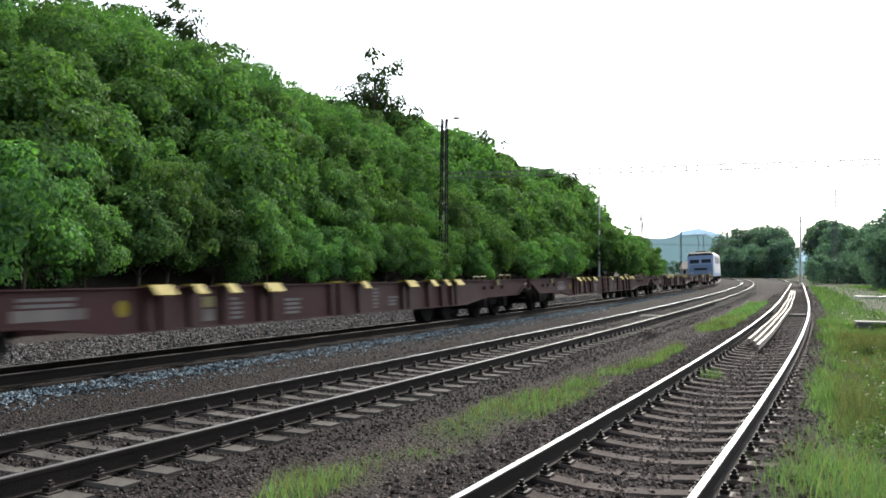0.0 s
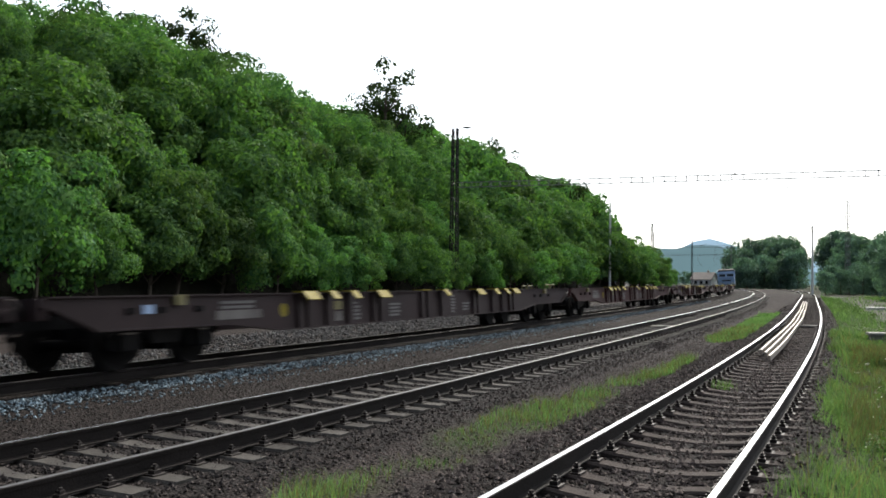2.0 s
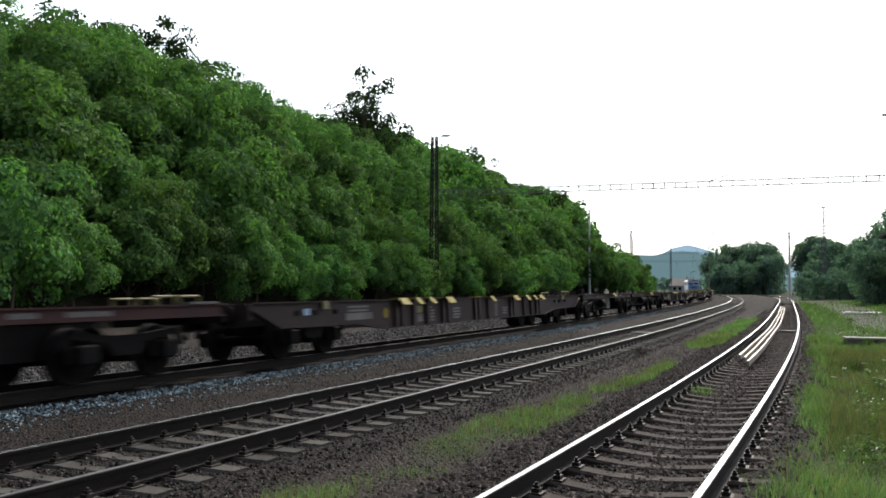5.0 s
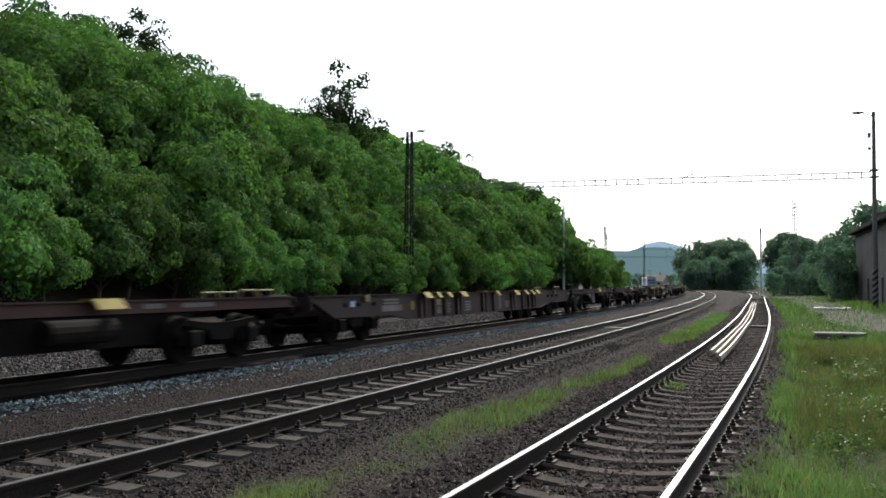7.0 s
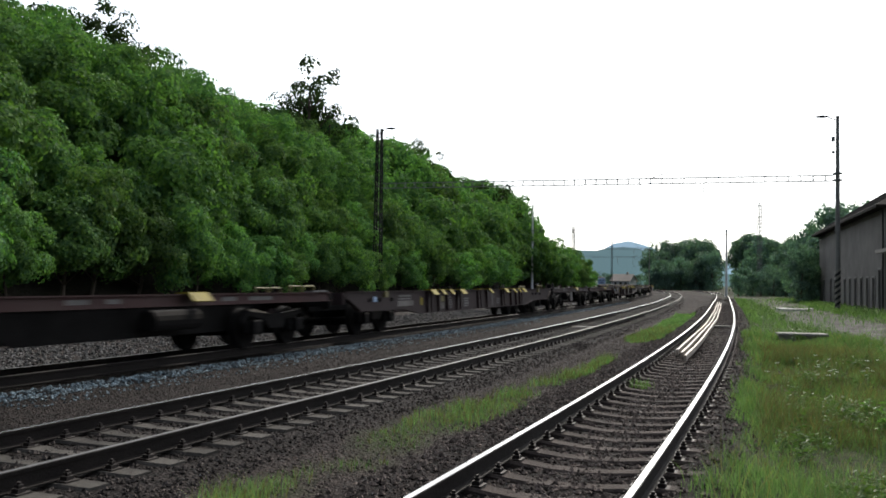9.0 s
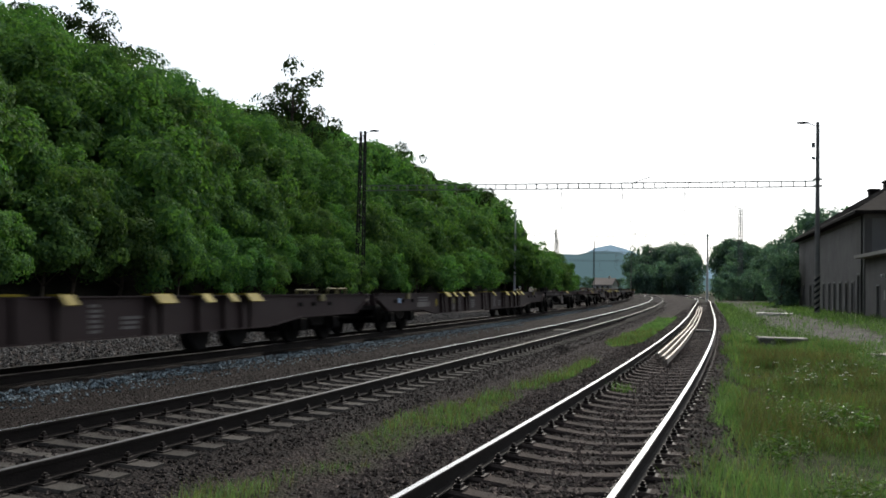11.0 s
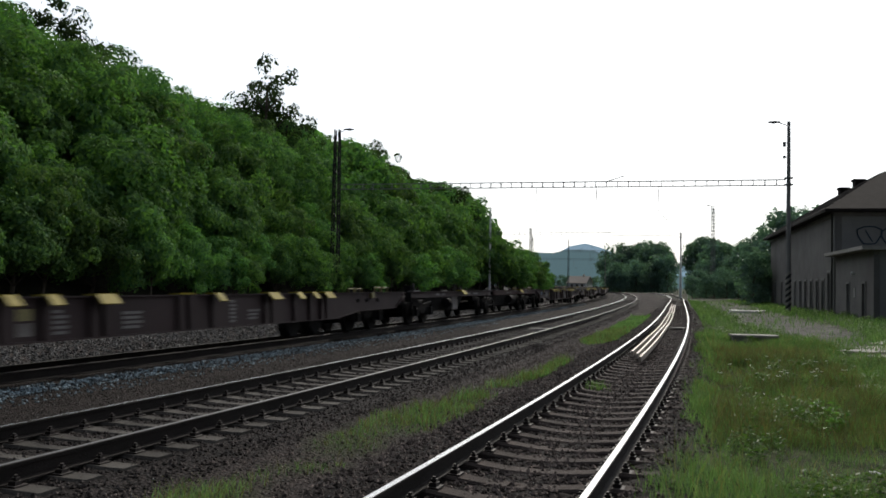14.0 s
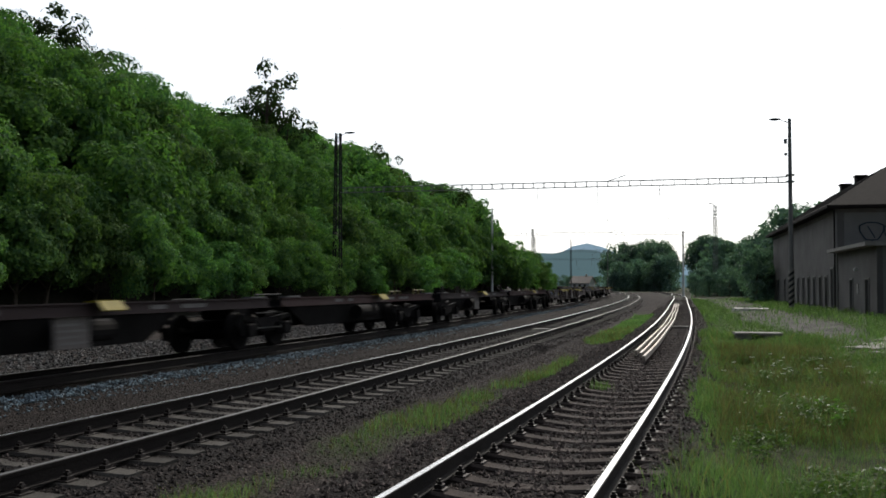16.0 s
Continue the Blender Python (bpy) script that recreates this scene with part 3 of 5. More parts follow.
# ---- grass ----
def blades(name, label, x, y, z, height, width, mat):
    n = len(x)
    ang = rng.uniform(0, 6.28, n)
    lean = rng.normal(0, 0.42, (n, 2)) * height[:, None]
    dx, dy = np.cos(ang) * width, np.sin(ang) * width
    v = np.empty((n, 5, 3))
    v[:, 0] = np.stack([x - dx, y - dy, z - 0.02], 1)
    v[:, 1] = np.stack([x + dx, y + dy, z - 0.02], 1)
    mx, my = x + lean[:, 0] * 0.35, y + lean[:, 1] * 0.35
    v[:, 2] = np.stack([mx + dx * 0.75, my + dy * 0.75, z + height * 0.55], 1)
    v[:, 3] = np.stack([mx - dx * 0.75, my - dy * 0.75, z + height * 0.55], 1)
    v[:, 4] = np.stack([x + lean[:, 0], y + lean[:, 1], z + height], 1)
    i = np.arange(n)[:, None] * 5
    f = np.concatenate([i + np.array([0, 1, 2]), i + np.array([0, 2, 3]), i + np.array([3, 2, 4])])
    return tagged(new(name, array_mesh(name, v.reshape(-1, 3), f, mat)), label, "grass", kind="stuff")


def sow(count, s0, s1, o0, o1, power=1.6):
    s = s0 + (s1 - s0) * rng.random(count) ** power
    x, y, _ = SIDING.at(s, rng.uniform(o0, o1, count))
    return x, y


def meadow(count, s0, s1, o0, o1, tall, mat, label, power=1.6, thin=1.0):
    x, y = sow(count, s0, s1, o0, o1, power)
    t = turf_mask(x, y)[0]
    clump = np.array([noise.noise((a * 0.5, b * 0.5, 1.7)) + 0.6 * noise.noise((a * 1.7, b * 1.7, 5.2)) for a, b in zip(x, y)])
    keep = rng.random(count) < np.clip(t * np.maximum(0.4, 0.8 + clump), 0, 1) * thin
    x, y, clump = x[keep], y[keep], clump[keep]
    r = np.hypot(x, y)
    h = tall * rng.uniform(0.4, 1.15, len(x)) * np.clip(0.85 + 0.9 * clump, 0.35, 1.8)
    w = np.clip(r * 0.0003, 0.0025, 0.022) * rng.uniform(0.7, 1.5, len(x))
    blades("grass", label, x, y, land(x, y), h, w, mat)


meadow(120000, -4, 16, 1.0, 7, 0.15, GRASS, "lush green grass and weeds beside the siding", 1.2)
meadow(110000, 14, 36, 1.0, 12, 0.24, GRASS, "lush green grass and weeds beside the siding", 1.2)
meadow(30000, 3.5, 34, 1.15, 11, 0.32, GRASS_DRY, "dry seeding grass among the green", 1.4, 0.6)
meadow(14000, 12, 27, 1.6, 4.2, 0.36, GRASS_DRY, "brownish seeding grass beside the siding", 1.0, 0.7)
meadow(60000, 30, 130, 1.4, 22, 0.28, GRASS, "rough grass by the trodden path", 1.3)
meadow(34000, 5, 60, -3.4, -1.4, 0.15, GRASS, "patchy grass between the two tracks", 1.5)
meadow(14000, 5, 40, -3.4, -1.4, 0.18, GRASS_DRY, "sparse dry grass between the two tracks", 1.5)


def weeds(count, s0, s1, o0, o1, size, label):
    """Broad-leaved herbs: rosettes of wide leaves on short stems."""
    x, y = sow(count, s0, s1, o0, o1, 1.3)
    t = turf_mask(x, y)[0]
    keep = (t > 0.55) & (np.array([noise.noise((a * 0.45, b * 0.45, 9.4)) for a, b in zip(x, y)]) > 0.0)
    x, y = np.repeat(x[keep], 14), np.repeat(y[keep], 14)
    n = len(x)
    a, up = rng.uniform(0, 6.28, n), rng.uniform(0.05, 1.0, n) * size * 2.2
    l, w = size * rng.uniform(0.5, 1.0, n), size * rng.uniform(0.12, 0.25, n)
    z = land(x, y) + up
    cx, cy = np.cos(a), np.sin(a)
    v = np.empty((n, 4, 3))
    v[:, 0] = np.stack([x, y, z], 1)
    v[:, 1] = np.stack([x + cx * l * 0.5 - cy * w, y + cy * l * 0.5 + cx * w, z + l * 0.3], 1)
    v[:, 2] = np.stack([x + cx * l, y + cy * l, z + l * 0.15], 1)
    v[:, 3] = np.stack([x + cx * l * 0.5 + cy * w, y + cy * l * 0.5 - cx * w, z + l * 0.3], 1)
    tagged(new("weeds", array_mesh("weeds", v.reshape(-1, 3), np.arange(n * 4).reshape(-1, 4), WEED)), label, "weeds", kind="stuff")


weeds(2600, 3, 16, 1.8, 7, 0.075, "low broad-leaved herbs in the short grass")
weeds(420, 13.5, 18.5, 3.0, 5.6, 0.13, "clump of tall dark green herbs in the grass")
weeds(2600, 4, 34, 2.0, 11, 0.11, "broad-leaved green herbs in the grass")
weeds(1200, 30, 90, 2.0, 16, 0.16, "clumps of taller herbs by the path")


def flowers():
    """White umbels in the meadow."""
    sh = Shape()
    r = random.Random(4)
    for s, d, n in ((19, 3.2, 9), (20, 3.6, 6), (19.5, 2.7, 6), (28, 7.5, 26), (31, 8.4, 30), (26, 6.2, 12), (15, 6.5, 10), (12, 5.2, 5), (9, 3.8, 5)):
        for _ in range(n):
            x, y, _ = SIDING.at(s + r.gauss(0, 1.3), d + r.gauss(0, 0.6))
            z = float(land(np.array([x]), np.array([y]))[0]) + r.uniform(0.25, 0.5)
            for _ in range(5):
                a, b, e = r.gauss(0, 0.022), r.gauss(0, 0.022), 0.014
                sh.add([(x + a - e, y + b, z), (x + a, y + b - e, z + 0.006), (x + a + e, y + b, z), (x + a, y + b + e, z + 0.006), (x + a, y + b, z - 0.012)], [(0, 1, 2, 3), (0, 4, 1), (1, 4, 2), (2, 4, 3), (3, 4, 0)])
    tagged(new("white_flowers", sh.mesh("white_flowers", PETAL)), "scattered white wild flowers in the grass", "flowers", kind="stuff")


flowers()


# ---- trees ----
def crown_mesh(name, seed, radius, height, leaves, leaf, mat, puffs=26, base=0.12, open_=0.0, reach=(0.45, 0.85), puff=(0.26, 0.46)):
    """Many leaves gathered in uneven puffs about a rounded crown."""
    g = np.random.default_rng(seed)
    u, a = g.random(puffs), g.uniform(0, 6.28, puffs)
    zc = base * height + (1 - base) * height * u ** 0.8 * 0.92
    prof = np.sin(np.clip(0.18 + 0.82 * (zc / height - base) / (1 - base), 0, 1) * 3.0) ** 0.6
    rc = radius * prof * g.uniform(*reach, puffs)
    centre = np.stack([rc * np.cos(a), rc * np.sin(a), zc], 1)
    size = radius * g.uniform(*puff, puffs) * (1 - open_)
    pick = g.choice(puffs, leaves, p=size ** 2 / (size ** 2).sum())
    d = g.normal(0, 1, (leaves, 3))
    d /= np.linalg.norm(d, axis=1)[:, None]
    d[:, 2] = np.where(g.random(leaves) < 0.35, np.abs(d[:, 2]), d[:, 2])
    lump = 1 + 0.16 * np.sin(d[:, 0] * 7 + pick) * np.cos(d[:, 1] * 6 + pick * 2)
    p = centre[pick] + d * (size[pick] * g.uniform(0.72, 1.06, leaves) * lump)[:, None] * np.array([1, 1, 0.78])
    nrm = d + g.normal(0, 0.55, (leaves, 3)) + np.array([0, 0, 0.45])
    nrm /= np.linalg.norm(nrm, axis=1)[:, None]
    side = np.cross(nrm, g.normal(0, 1, (leaves, 3)))
    side /= np.linalg.norm(side, axis=1)[:, None]
    up = np.cross(nrm, side)
    w, l = leaf * g.uniform(0.4, 0.7, leaves), leaf * g.uniform(0.6, 1.1, leaves)
    v = np.empty((leaves, 4, 3))
    droop = np.array([0, 0, -0.2])
    v[:, 0] = p - up * l[:, None] * 0.5
    v[:, 1] = p + side * w[:, None] * 0.5 + nrm * (0.12 * w)[:, None]
    v[:, 2] = p + up * l[:, None] * 0.5 + droop * l[:, None]
    v[:, 3] = p - side * w[:, None] * 0.5 + nrm * (0.12 * w)[:, None]
    return array_mesh(name, v.reshape(-1, 3), np.arange(leaves * 4).reshape(-1, 4), mat)


def trunk_mesh(height, r, seed, limbs=7):
    g = random.Random(seed)
    sh = Shape()
    p, rr = Vector((0, 0, -0.5)), r
    for i in range(4):
        q = p + Vector((g.gauss(0, 0.04) * height, g.gauss(0, 0.04) * height, height * 0.2))
        sh.tube(p, q, rr, rr * 0.75, 7)
        if i:
            for _ in range(limbs // 3):
                a = g.uniform(0, 6.28)
                e = p + Vector((math.cos(a), math.sin(a), g.uniform(0.5, 1.1))) * height * g.uniform(0.16, 0.28)
                sh.tube(p, e, rr * 0.5, rr * 0.12, 5)
        p, rr = q, rr * 0.75
    return sh.mesh("trunk", BARK)


def spray_crown(name, seed, radius, height, tufts, leaves, leaf, mat):
    """A lobed crown of leafy sprays: each spray is a small dome whose leaves face outward and up, with dark gaps between."""
    g = np.random.default_rng(seed)
    k = np.arange(tufts) + 0.5
    zz = 1 - 1.6 * k / tufts + g.normal(0, 0.09, tufts)
    a = 2.39996 * k + g.normal(0, 0.4, tufts)
    rr = np.sqrt(np.clip(1 - zz * zz, 0.02, 1))
    o = np.stack([rr * np.cos(a), rr * np.sin(a), zz], 1)
    lobe = 0.78 + 0.2 * np.sin(3 * a + seed) * np.sin(2.5 * zz + seed) + g.uniform(-0.3, 0.3, tufts)
    centre = o * lobe[:, None] * np.array([radius, radius, height * 0.46]) + np.array([0, 0, height * 0.5])
    size = radius * g.uniform(0.17, 0.36, tufts)
    axis = o + np.array([0, 0, 0.55])
    axis /= np.linalg.norm(axis, axis=1)[:, None]
    core = leaves // 7
    n = leaves - core
    pick = g.choice(tufts, n, p=size ** 2 / (size ** 2).sum())
    e = axis[pick] * 0.6 + g.normal(0, 0.62, (n, 3))
    e /= np.linalg.norm(e, axis=1)[:, None]
    p = centre[pick] + e * (size[pick] * g.uniform(0.66, 1.16, n))[:, None] * np.array([1.1, 1.1, 0.85])
    nrm = e + o[pick] * 0.4 + np.array([0, 0, 0.15]) + g.normal(0, 0.24, (n, 3))
    inner = g.normal(0, 1, (core, 3))
    inner *= (g.random(core) ** 0.4 / np.linalg.norm(inner, axis=1))[:, None]
    p = np.concatenate([p, inner * np.array([radius, radius, height * 0.46]) * 0.6 + np.array([0, 0, height * 0.5])])
    nrm = np.concatenate([nrm, inner + g.normal(0, 0.4, (core, 3))])
    nrm /= np.linalg.norm(nrm, axis=1)[:, None]
    side = np.cross(nrm, g.normal(0, 1, (leaves, 3)))
    side /= np.linalg.norm(side, axis=1)[:, None]
    up = np.cross(nrm, side)
    big = np.where(np.arange(leaves) < n, 1.0, 1.7)
    w, l = (leaf * g.uniform(0.5, 0.85, leaves) * big)[:, None], (leaf * g.uniform(0.7, 1.25, leaves) * big)[:, None]
    v = np.empty((leaves, 4, 3))
    v[:, 0] = p - up * l * 0.5
    v[:, 1] = p + side * w * 0.5 + nrm * 0.12 * w
    v[:, 2] = p + up * l * 0.5 - nrm * 0.15 * l
    v[:, 3] = p - side * w * 0.5 + nrm * 0.12 * w
    return array_mesh(name, v.reshape(-1, 3), np.arange(leaves * 4).reshape(-1, 4), mat)


CROWNS = [spray_crown("crown", 11 + i, 2.9, 6.3, 44, 6800, 0.26, LEAF) for i in range(6)]
FARTHER = [spray_crown("crown", 31 + i, 2.9, 6.3, 40, 3200, 0.38, LEAF) for i in range(4)]
TRUNKS = [trunk_mesh(6.0, 0.16, i) for i in range(3)]
TALL = [crown_mesh("crown", 40 + i, 3.0, 9.0, 2100, 0.32, LEAF_DARK, puffs=34, base=0.2, open_=0.42, reach=(0.25, 1.15)) for i in range(3)]
TALL_TRUNK = trunk_mesh(9.0, 0.24, 9, 14)
FAR = [crown_mesh("crown", 60 + i, 4.2, 11.0, 3200, 0.6, LEAF_FAR_HAZED, puffs=34, base=0.02) for i in range(4)]
FAR_TRUNK = trunk_mesh(10.0, 0.3, 21)


def tree(name, label, x, y, crown, trunk, scale, turn, group, z=None, stretch=1.0):
    zz = float(land(np.array([x]), np.array([y]))[0]) if z is None else z
    t = thing(name, label, "tree", pose(x, y, zz, 0, 0, turn), group)
    t.scale = (scale, scale, scale * stretch)
    part("crown", crown, None, t)
    part("trunk", trunk, None, t)
    return t


# The skyline of the wood: bearing and elevation, in degrees.
CREST = ((-40, 15.4), (-21, 15.1), (-16.8, 14.8), (-14.6, 13.7), (-12.3, 12.5), (-8.3, 11.1), (-7, 10.4), (-3, 9.9), (-1.8, 9.4), (1.2, 8.5), (2.8, 8.2),
         (4.06, 7.05), (5.85, 6.2), (8.2, 6.0), (9.2, 5.2), (9.9, 3.4), (11.45, 2.6), (13.2, 1.5), (13.7, 0.3), (20, 0.3))


def wood():
    g = random.Random(3)
    for left, s0, s1, step, size in ((19.3, 6, 226, 3.7, 0.70), (22.3, 8, 226, 4.9, 0.98), (26.4, 12, 224, 5.2, 1.12), (30.8, 16, 222, 5.3, 1.15), (35.0, 20, 218, 5.0, 1.15), (38.5, 24, 215, 4.4, 1.15), (42.0, 30, 210, 4.6, 1.15)):
        s = s0
        while s < s1:
            inward = 7.5 * float(smooth(125, 215, s))
            x, y, _ = MAIN.at(s + g.uniform(-1.2, 1.2), -GAP - left + inward + g.uniform(-1.1, 1.1))
            x, y = float(x), float(y)
            scale, spin, stretch = size * g.uniform(0.78, 1.3) * (1 + 0.55 * float(smooth(80, 170, s))), g.uniform(0, 360), g.uniform(0.95, 1.35)
            r, az = math.hypot(x, y), math.degrees(math.atan2(x, y))
            reach = math.degrees(2.9 * scale / r)
            sky_line = float(np.interp(az + 0.45 * reach, [c[0] for c in CREST], [c[1] for c in CREST]))
            room = 1.6 + r * math.tan(radians(sky_line)) - float(land(np.array([x]), np.array([y]))[0])
            room *= g.uniform(0.86, 1.05)
            if left > 36:
                scale, stretch = min(1.9, max(0.7, room / 7.2)), 1.15 * g.uniform(0.94, 1.04)
            elif 6.3 * scale * stretch > room:
                scale *= room / (6.3 * scale * stretch)
            # the bank is kept clear round and before the pale mast
            if room > 1.5 and scale > 0.22 and not (r < 151 and abs(az - 9.75) < 0.15 + math.degrees(3.1 * scale / r)):
                crown = CROWNS[g.randrange(6)] if s < 95 else FARTHER[g.randrange(4)]
                tree("locust_tree", "bushy bright green deciduous tree on the railway bank", x, y, crown, TRUNKS[g.randrange(3)], scale, spin, "trees on the bank", stretch=stretch)
            s += step * g.uniform(0.8, 1.2) * (1 + max(0, s - 90) / 260)


wood()
# Taller, darker trees behind the crest: bearing, distance, elevation of the top, girth.
for az, r, el, k in ((-22.8, 76, 16.2, 1.1), (-20.9, 78, 15.9, 1.1), (-19.0, 80, 15.7, 1.1), (-16.9, 80, 16.2, 1.15), (-15.4, 82, 14.6, 0.9), (-4.45, 96, 14.1, 1.35), (-5.7, 97, 11.7, 0.95), (-3.5, 97, 11.3, 0.95), (-4.9, 99, 12.4, 1.1), (-2.4, 99, 10.2, 0.9), (2.9, 135, 9.3, 0.9), (1.7, 132, 8.2, 0.7), (4.2, 138, 7.6, 0.7), (6.6, 158, 6.5, 1.25), (7.6, 160, 6.3, 1.3), (8.5, 162, 5.6, 1.2)):
    x, y = r * math.sin(radians(az)), r * math.cos(radians(az))
    tall = 1.6 + r * math.tan(radians(el)) - float(land(np.array([x]), np.array([y]))[0])
    tree("tall_tree", "tall thin dark tree against the sky", x, y, TALL[int(r) % 3], TALL_TRUNK, k, az * 37, "trees on the crest", stretch=tall / (9.3 * k))


# ---- right-hand woods and distance ----
def grove():
    g = random.Random(8)
    # bearing from, to, distance, number, top, label
    for a0, a1, r0, r1, n, k0, k1 in ((17.1, 20.6, 300, 330, 14, 1.2, 1.6), (16.9, 20.8, 275, 290, 13, 0.5, 1.0), (22.3, 23.7, 230, 250, 6, 1.05, 1.35), (23.3, 25.6, 165, 190, 8, 0.66, 0.85), (25.3, 26.7, 122, 138, 4, 0.68, 0.8), (22.1, 25.5, 150, 165, 9, 0.3, 0.46), (25.4, 26.4, 104, 112, 3, 0.42, 0.52), (27.0, 28.9, 112, 124, 4, 0.85, 1.0), (28.8, 40, 120, 170, 14, 0.55, 0.85), (11.5, 16.5, 420, 470, 12, 0.4, 0.6)):
        for i in range(n):
            az = radians(a0 + (a1 - a0) * (i + g.uniform(0.2, 0.8)) / n)
            r = g.uniform(r0, r1)
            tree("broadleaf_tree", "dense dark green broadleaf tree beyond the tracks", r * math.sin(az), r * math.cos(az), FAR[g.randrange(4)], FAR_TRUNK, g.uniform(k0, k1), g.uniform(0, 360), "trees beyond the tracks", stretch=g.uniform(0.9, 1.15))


grove()


def hill(name, label, r, a0, a1, height, mat, seed):
    """A far ridge with an uneven crest."""
    sh = Shape()
    n = 70
    for i in range(n + 1):
        az = radians(a0 + (a1 - a0) * i / n)
        h = height(a0 + (a1 - a0) * i / n) + 5 * noise.noise((i * 0.7, seed, 0)) + 2 * noise.noise((i * 2.3, seed, 4))
        for rr, z in ((r, -3), (r + 150, max(0, h) * 0.75), (r + 320, max(0.5, h)), (r + 800, -3)):
            sh.v.append((rr * math.sin(az), rr * math.cos(az), z))
    for i in range(n):
        for j in range(3):
            a = i * 4 + j
            sh.f.append((a, a + 4, a + 5, a + 1))
            sh.m.append(0)
    tagged(new(name, sh.mesh(name, mat, smooth=True)), label, "hill", kind="structure")


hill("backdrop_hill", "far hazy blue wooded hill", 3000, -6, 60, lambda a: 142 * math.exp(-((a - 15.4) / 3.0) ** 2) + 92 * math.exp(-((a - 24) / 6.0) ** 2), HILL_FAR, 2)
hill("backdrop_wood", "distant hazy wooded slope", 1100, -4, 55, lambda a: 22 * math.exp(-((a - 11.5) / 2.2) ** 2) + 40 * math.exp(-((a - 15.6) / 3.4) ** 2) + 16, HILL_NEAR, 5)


# ---- overhead line ----
def lattice_mast(x, y, top, label, turn, mat, group, w=0.55, taper=0.5):
    """Four legs braced by diagonals."""
    z0 = float(land(np.array([x]), np.array([y]))[0])
    t = thing("lattice_mast", label, "mast", pose(x, y, z0, 0, 0, turn), group)
    h = top - z0
    sh = Shape()
    at = lambda z, i, j: Vector((i * w / 2 * (1 - (1 - taper) * z / h), j * w / 2 * (1 - (1 - taper) * z / h), z))
    for i in (-1, 1):
        for j in (-1, 1):
            part("leg", Shape().bar(at(-0.3, i, j), at(h, i, j), 0.10, 0.10), mat, t)
    sh, z, k = Shape(), 0.2, 0
    while z < h - 0.6:
        s = 1 if k % 2 else -1
        for j in (-1, 1):
            sh.bar(at(z, s, j), at(z + 0.62, -s, j), 0.06, 0.03)
            sh.bar(at(z, j, s), at(z + 0.62, j, -s), 0.03, 0.06)
        z, k = z + 0.62, k + 1
    part("bracing", sh, mat, t)
    part("foundation", Shape().box(-w * 0.8, w * 0.8, -w * 0.8, w * 0.8, -0.5, 0.15), MAST_CONCRETE, t, "concrete foundation block")
    return t, h


def mast_lamp(t, h, side, mat=GALVANISED):
    sh = Shape().tube((0, 0, h - 0.35), (side * 0.7, 0, h - 0.05), 0.035, n=6)
    part("lamp_arm", sh, mat, t)
    sh = Shape().prism([(-0.42, [(-0.11, 0.0), (0.11, 0.0), (0.07, 0.09), (-0.07, 0.09)]), (0.0, [(-0.17, -0.05), (0.17, -0.05), (0.11, 0.12), (-0.11, 0.12)]), (0.42, [(-0.12, 0), (0.12, 0), (0.06, 0.07), (-0.06, 0.07)])], m=pose(side * 1.05, 0, h - 0.05))
    part("lamp_head", sh, MAST_DARK, t, "dark street-lamp head, unlit")


def tube_mast(x, y, top, label, turn, r, striped=False, mat=MAST_CONCRETE):
    z0 = float(land(np.array([x]), np.array([y]))[0])
    t = thing("tubular_mast", label, "mast", pose(x, y, z0, 0, 0, turn), "masts of the overhead line")
    h = top - z0
    part("pole", Shape().tube((0, 0, -0.4), (0, 0, h * 0.55), r, r * 0.82, 14).tube((0, 0, h * 0.55), (0, 0, h), r * 0.8, r * 0.6, 14), mat, t)
    part("bracket", Shape().box(-r - 0.1, r + 0.1, -r - 0.06, r + 0.06, 9.45 - z0, 9.55 - z0).box(-r - 0.1, r + 0.1, -r - 0.06, r + 0.06, 9.95 - z0, 10.05 - z0), GALVANISED, t)
    if striped:
        for i in range(6):
            for k, mt in ((0, BLACK_PAINT), (1, PALE_PANEL)):
                z = 0.35 + (2 * i + k) * 0.22
                sh = Shape()
                n = 14
                for q in range(n):
                    a = 6.28318 * q / n
                    for dz in (0, 0.22):
                        sh.v.append(((r + 0.004) * math.cos(a), (r + 0.004) * math.sin(a), z + dz + 0.16 * math.cos(a)))
                for q in range(n):
                    sh.f.append((2 * q, 2 * ((q + 1) % n), 2 * ((q + 1) % n) + 1, 2 * q + 1))
                    sh.m.append(0)
                part("stripe", sh, mt, t)
    return t, h


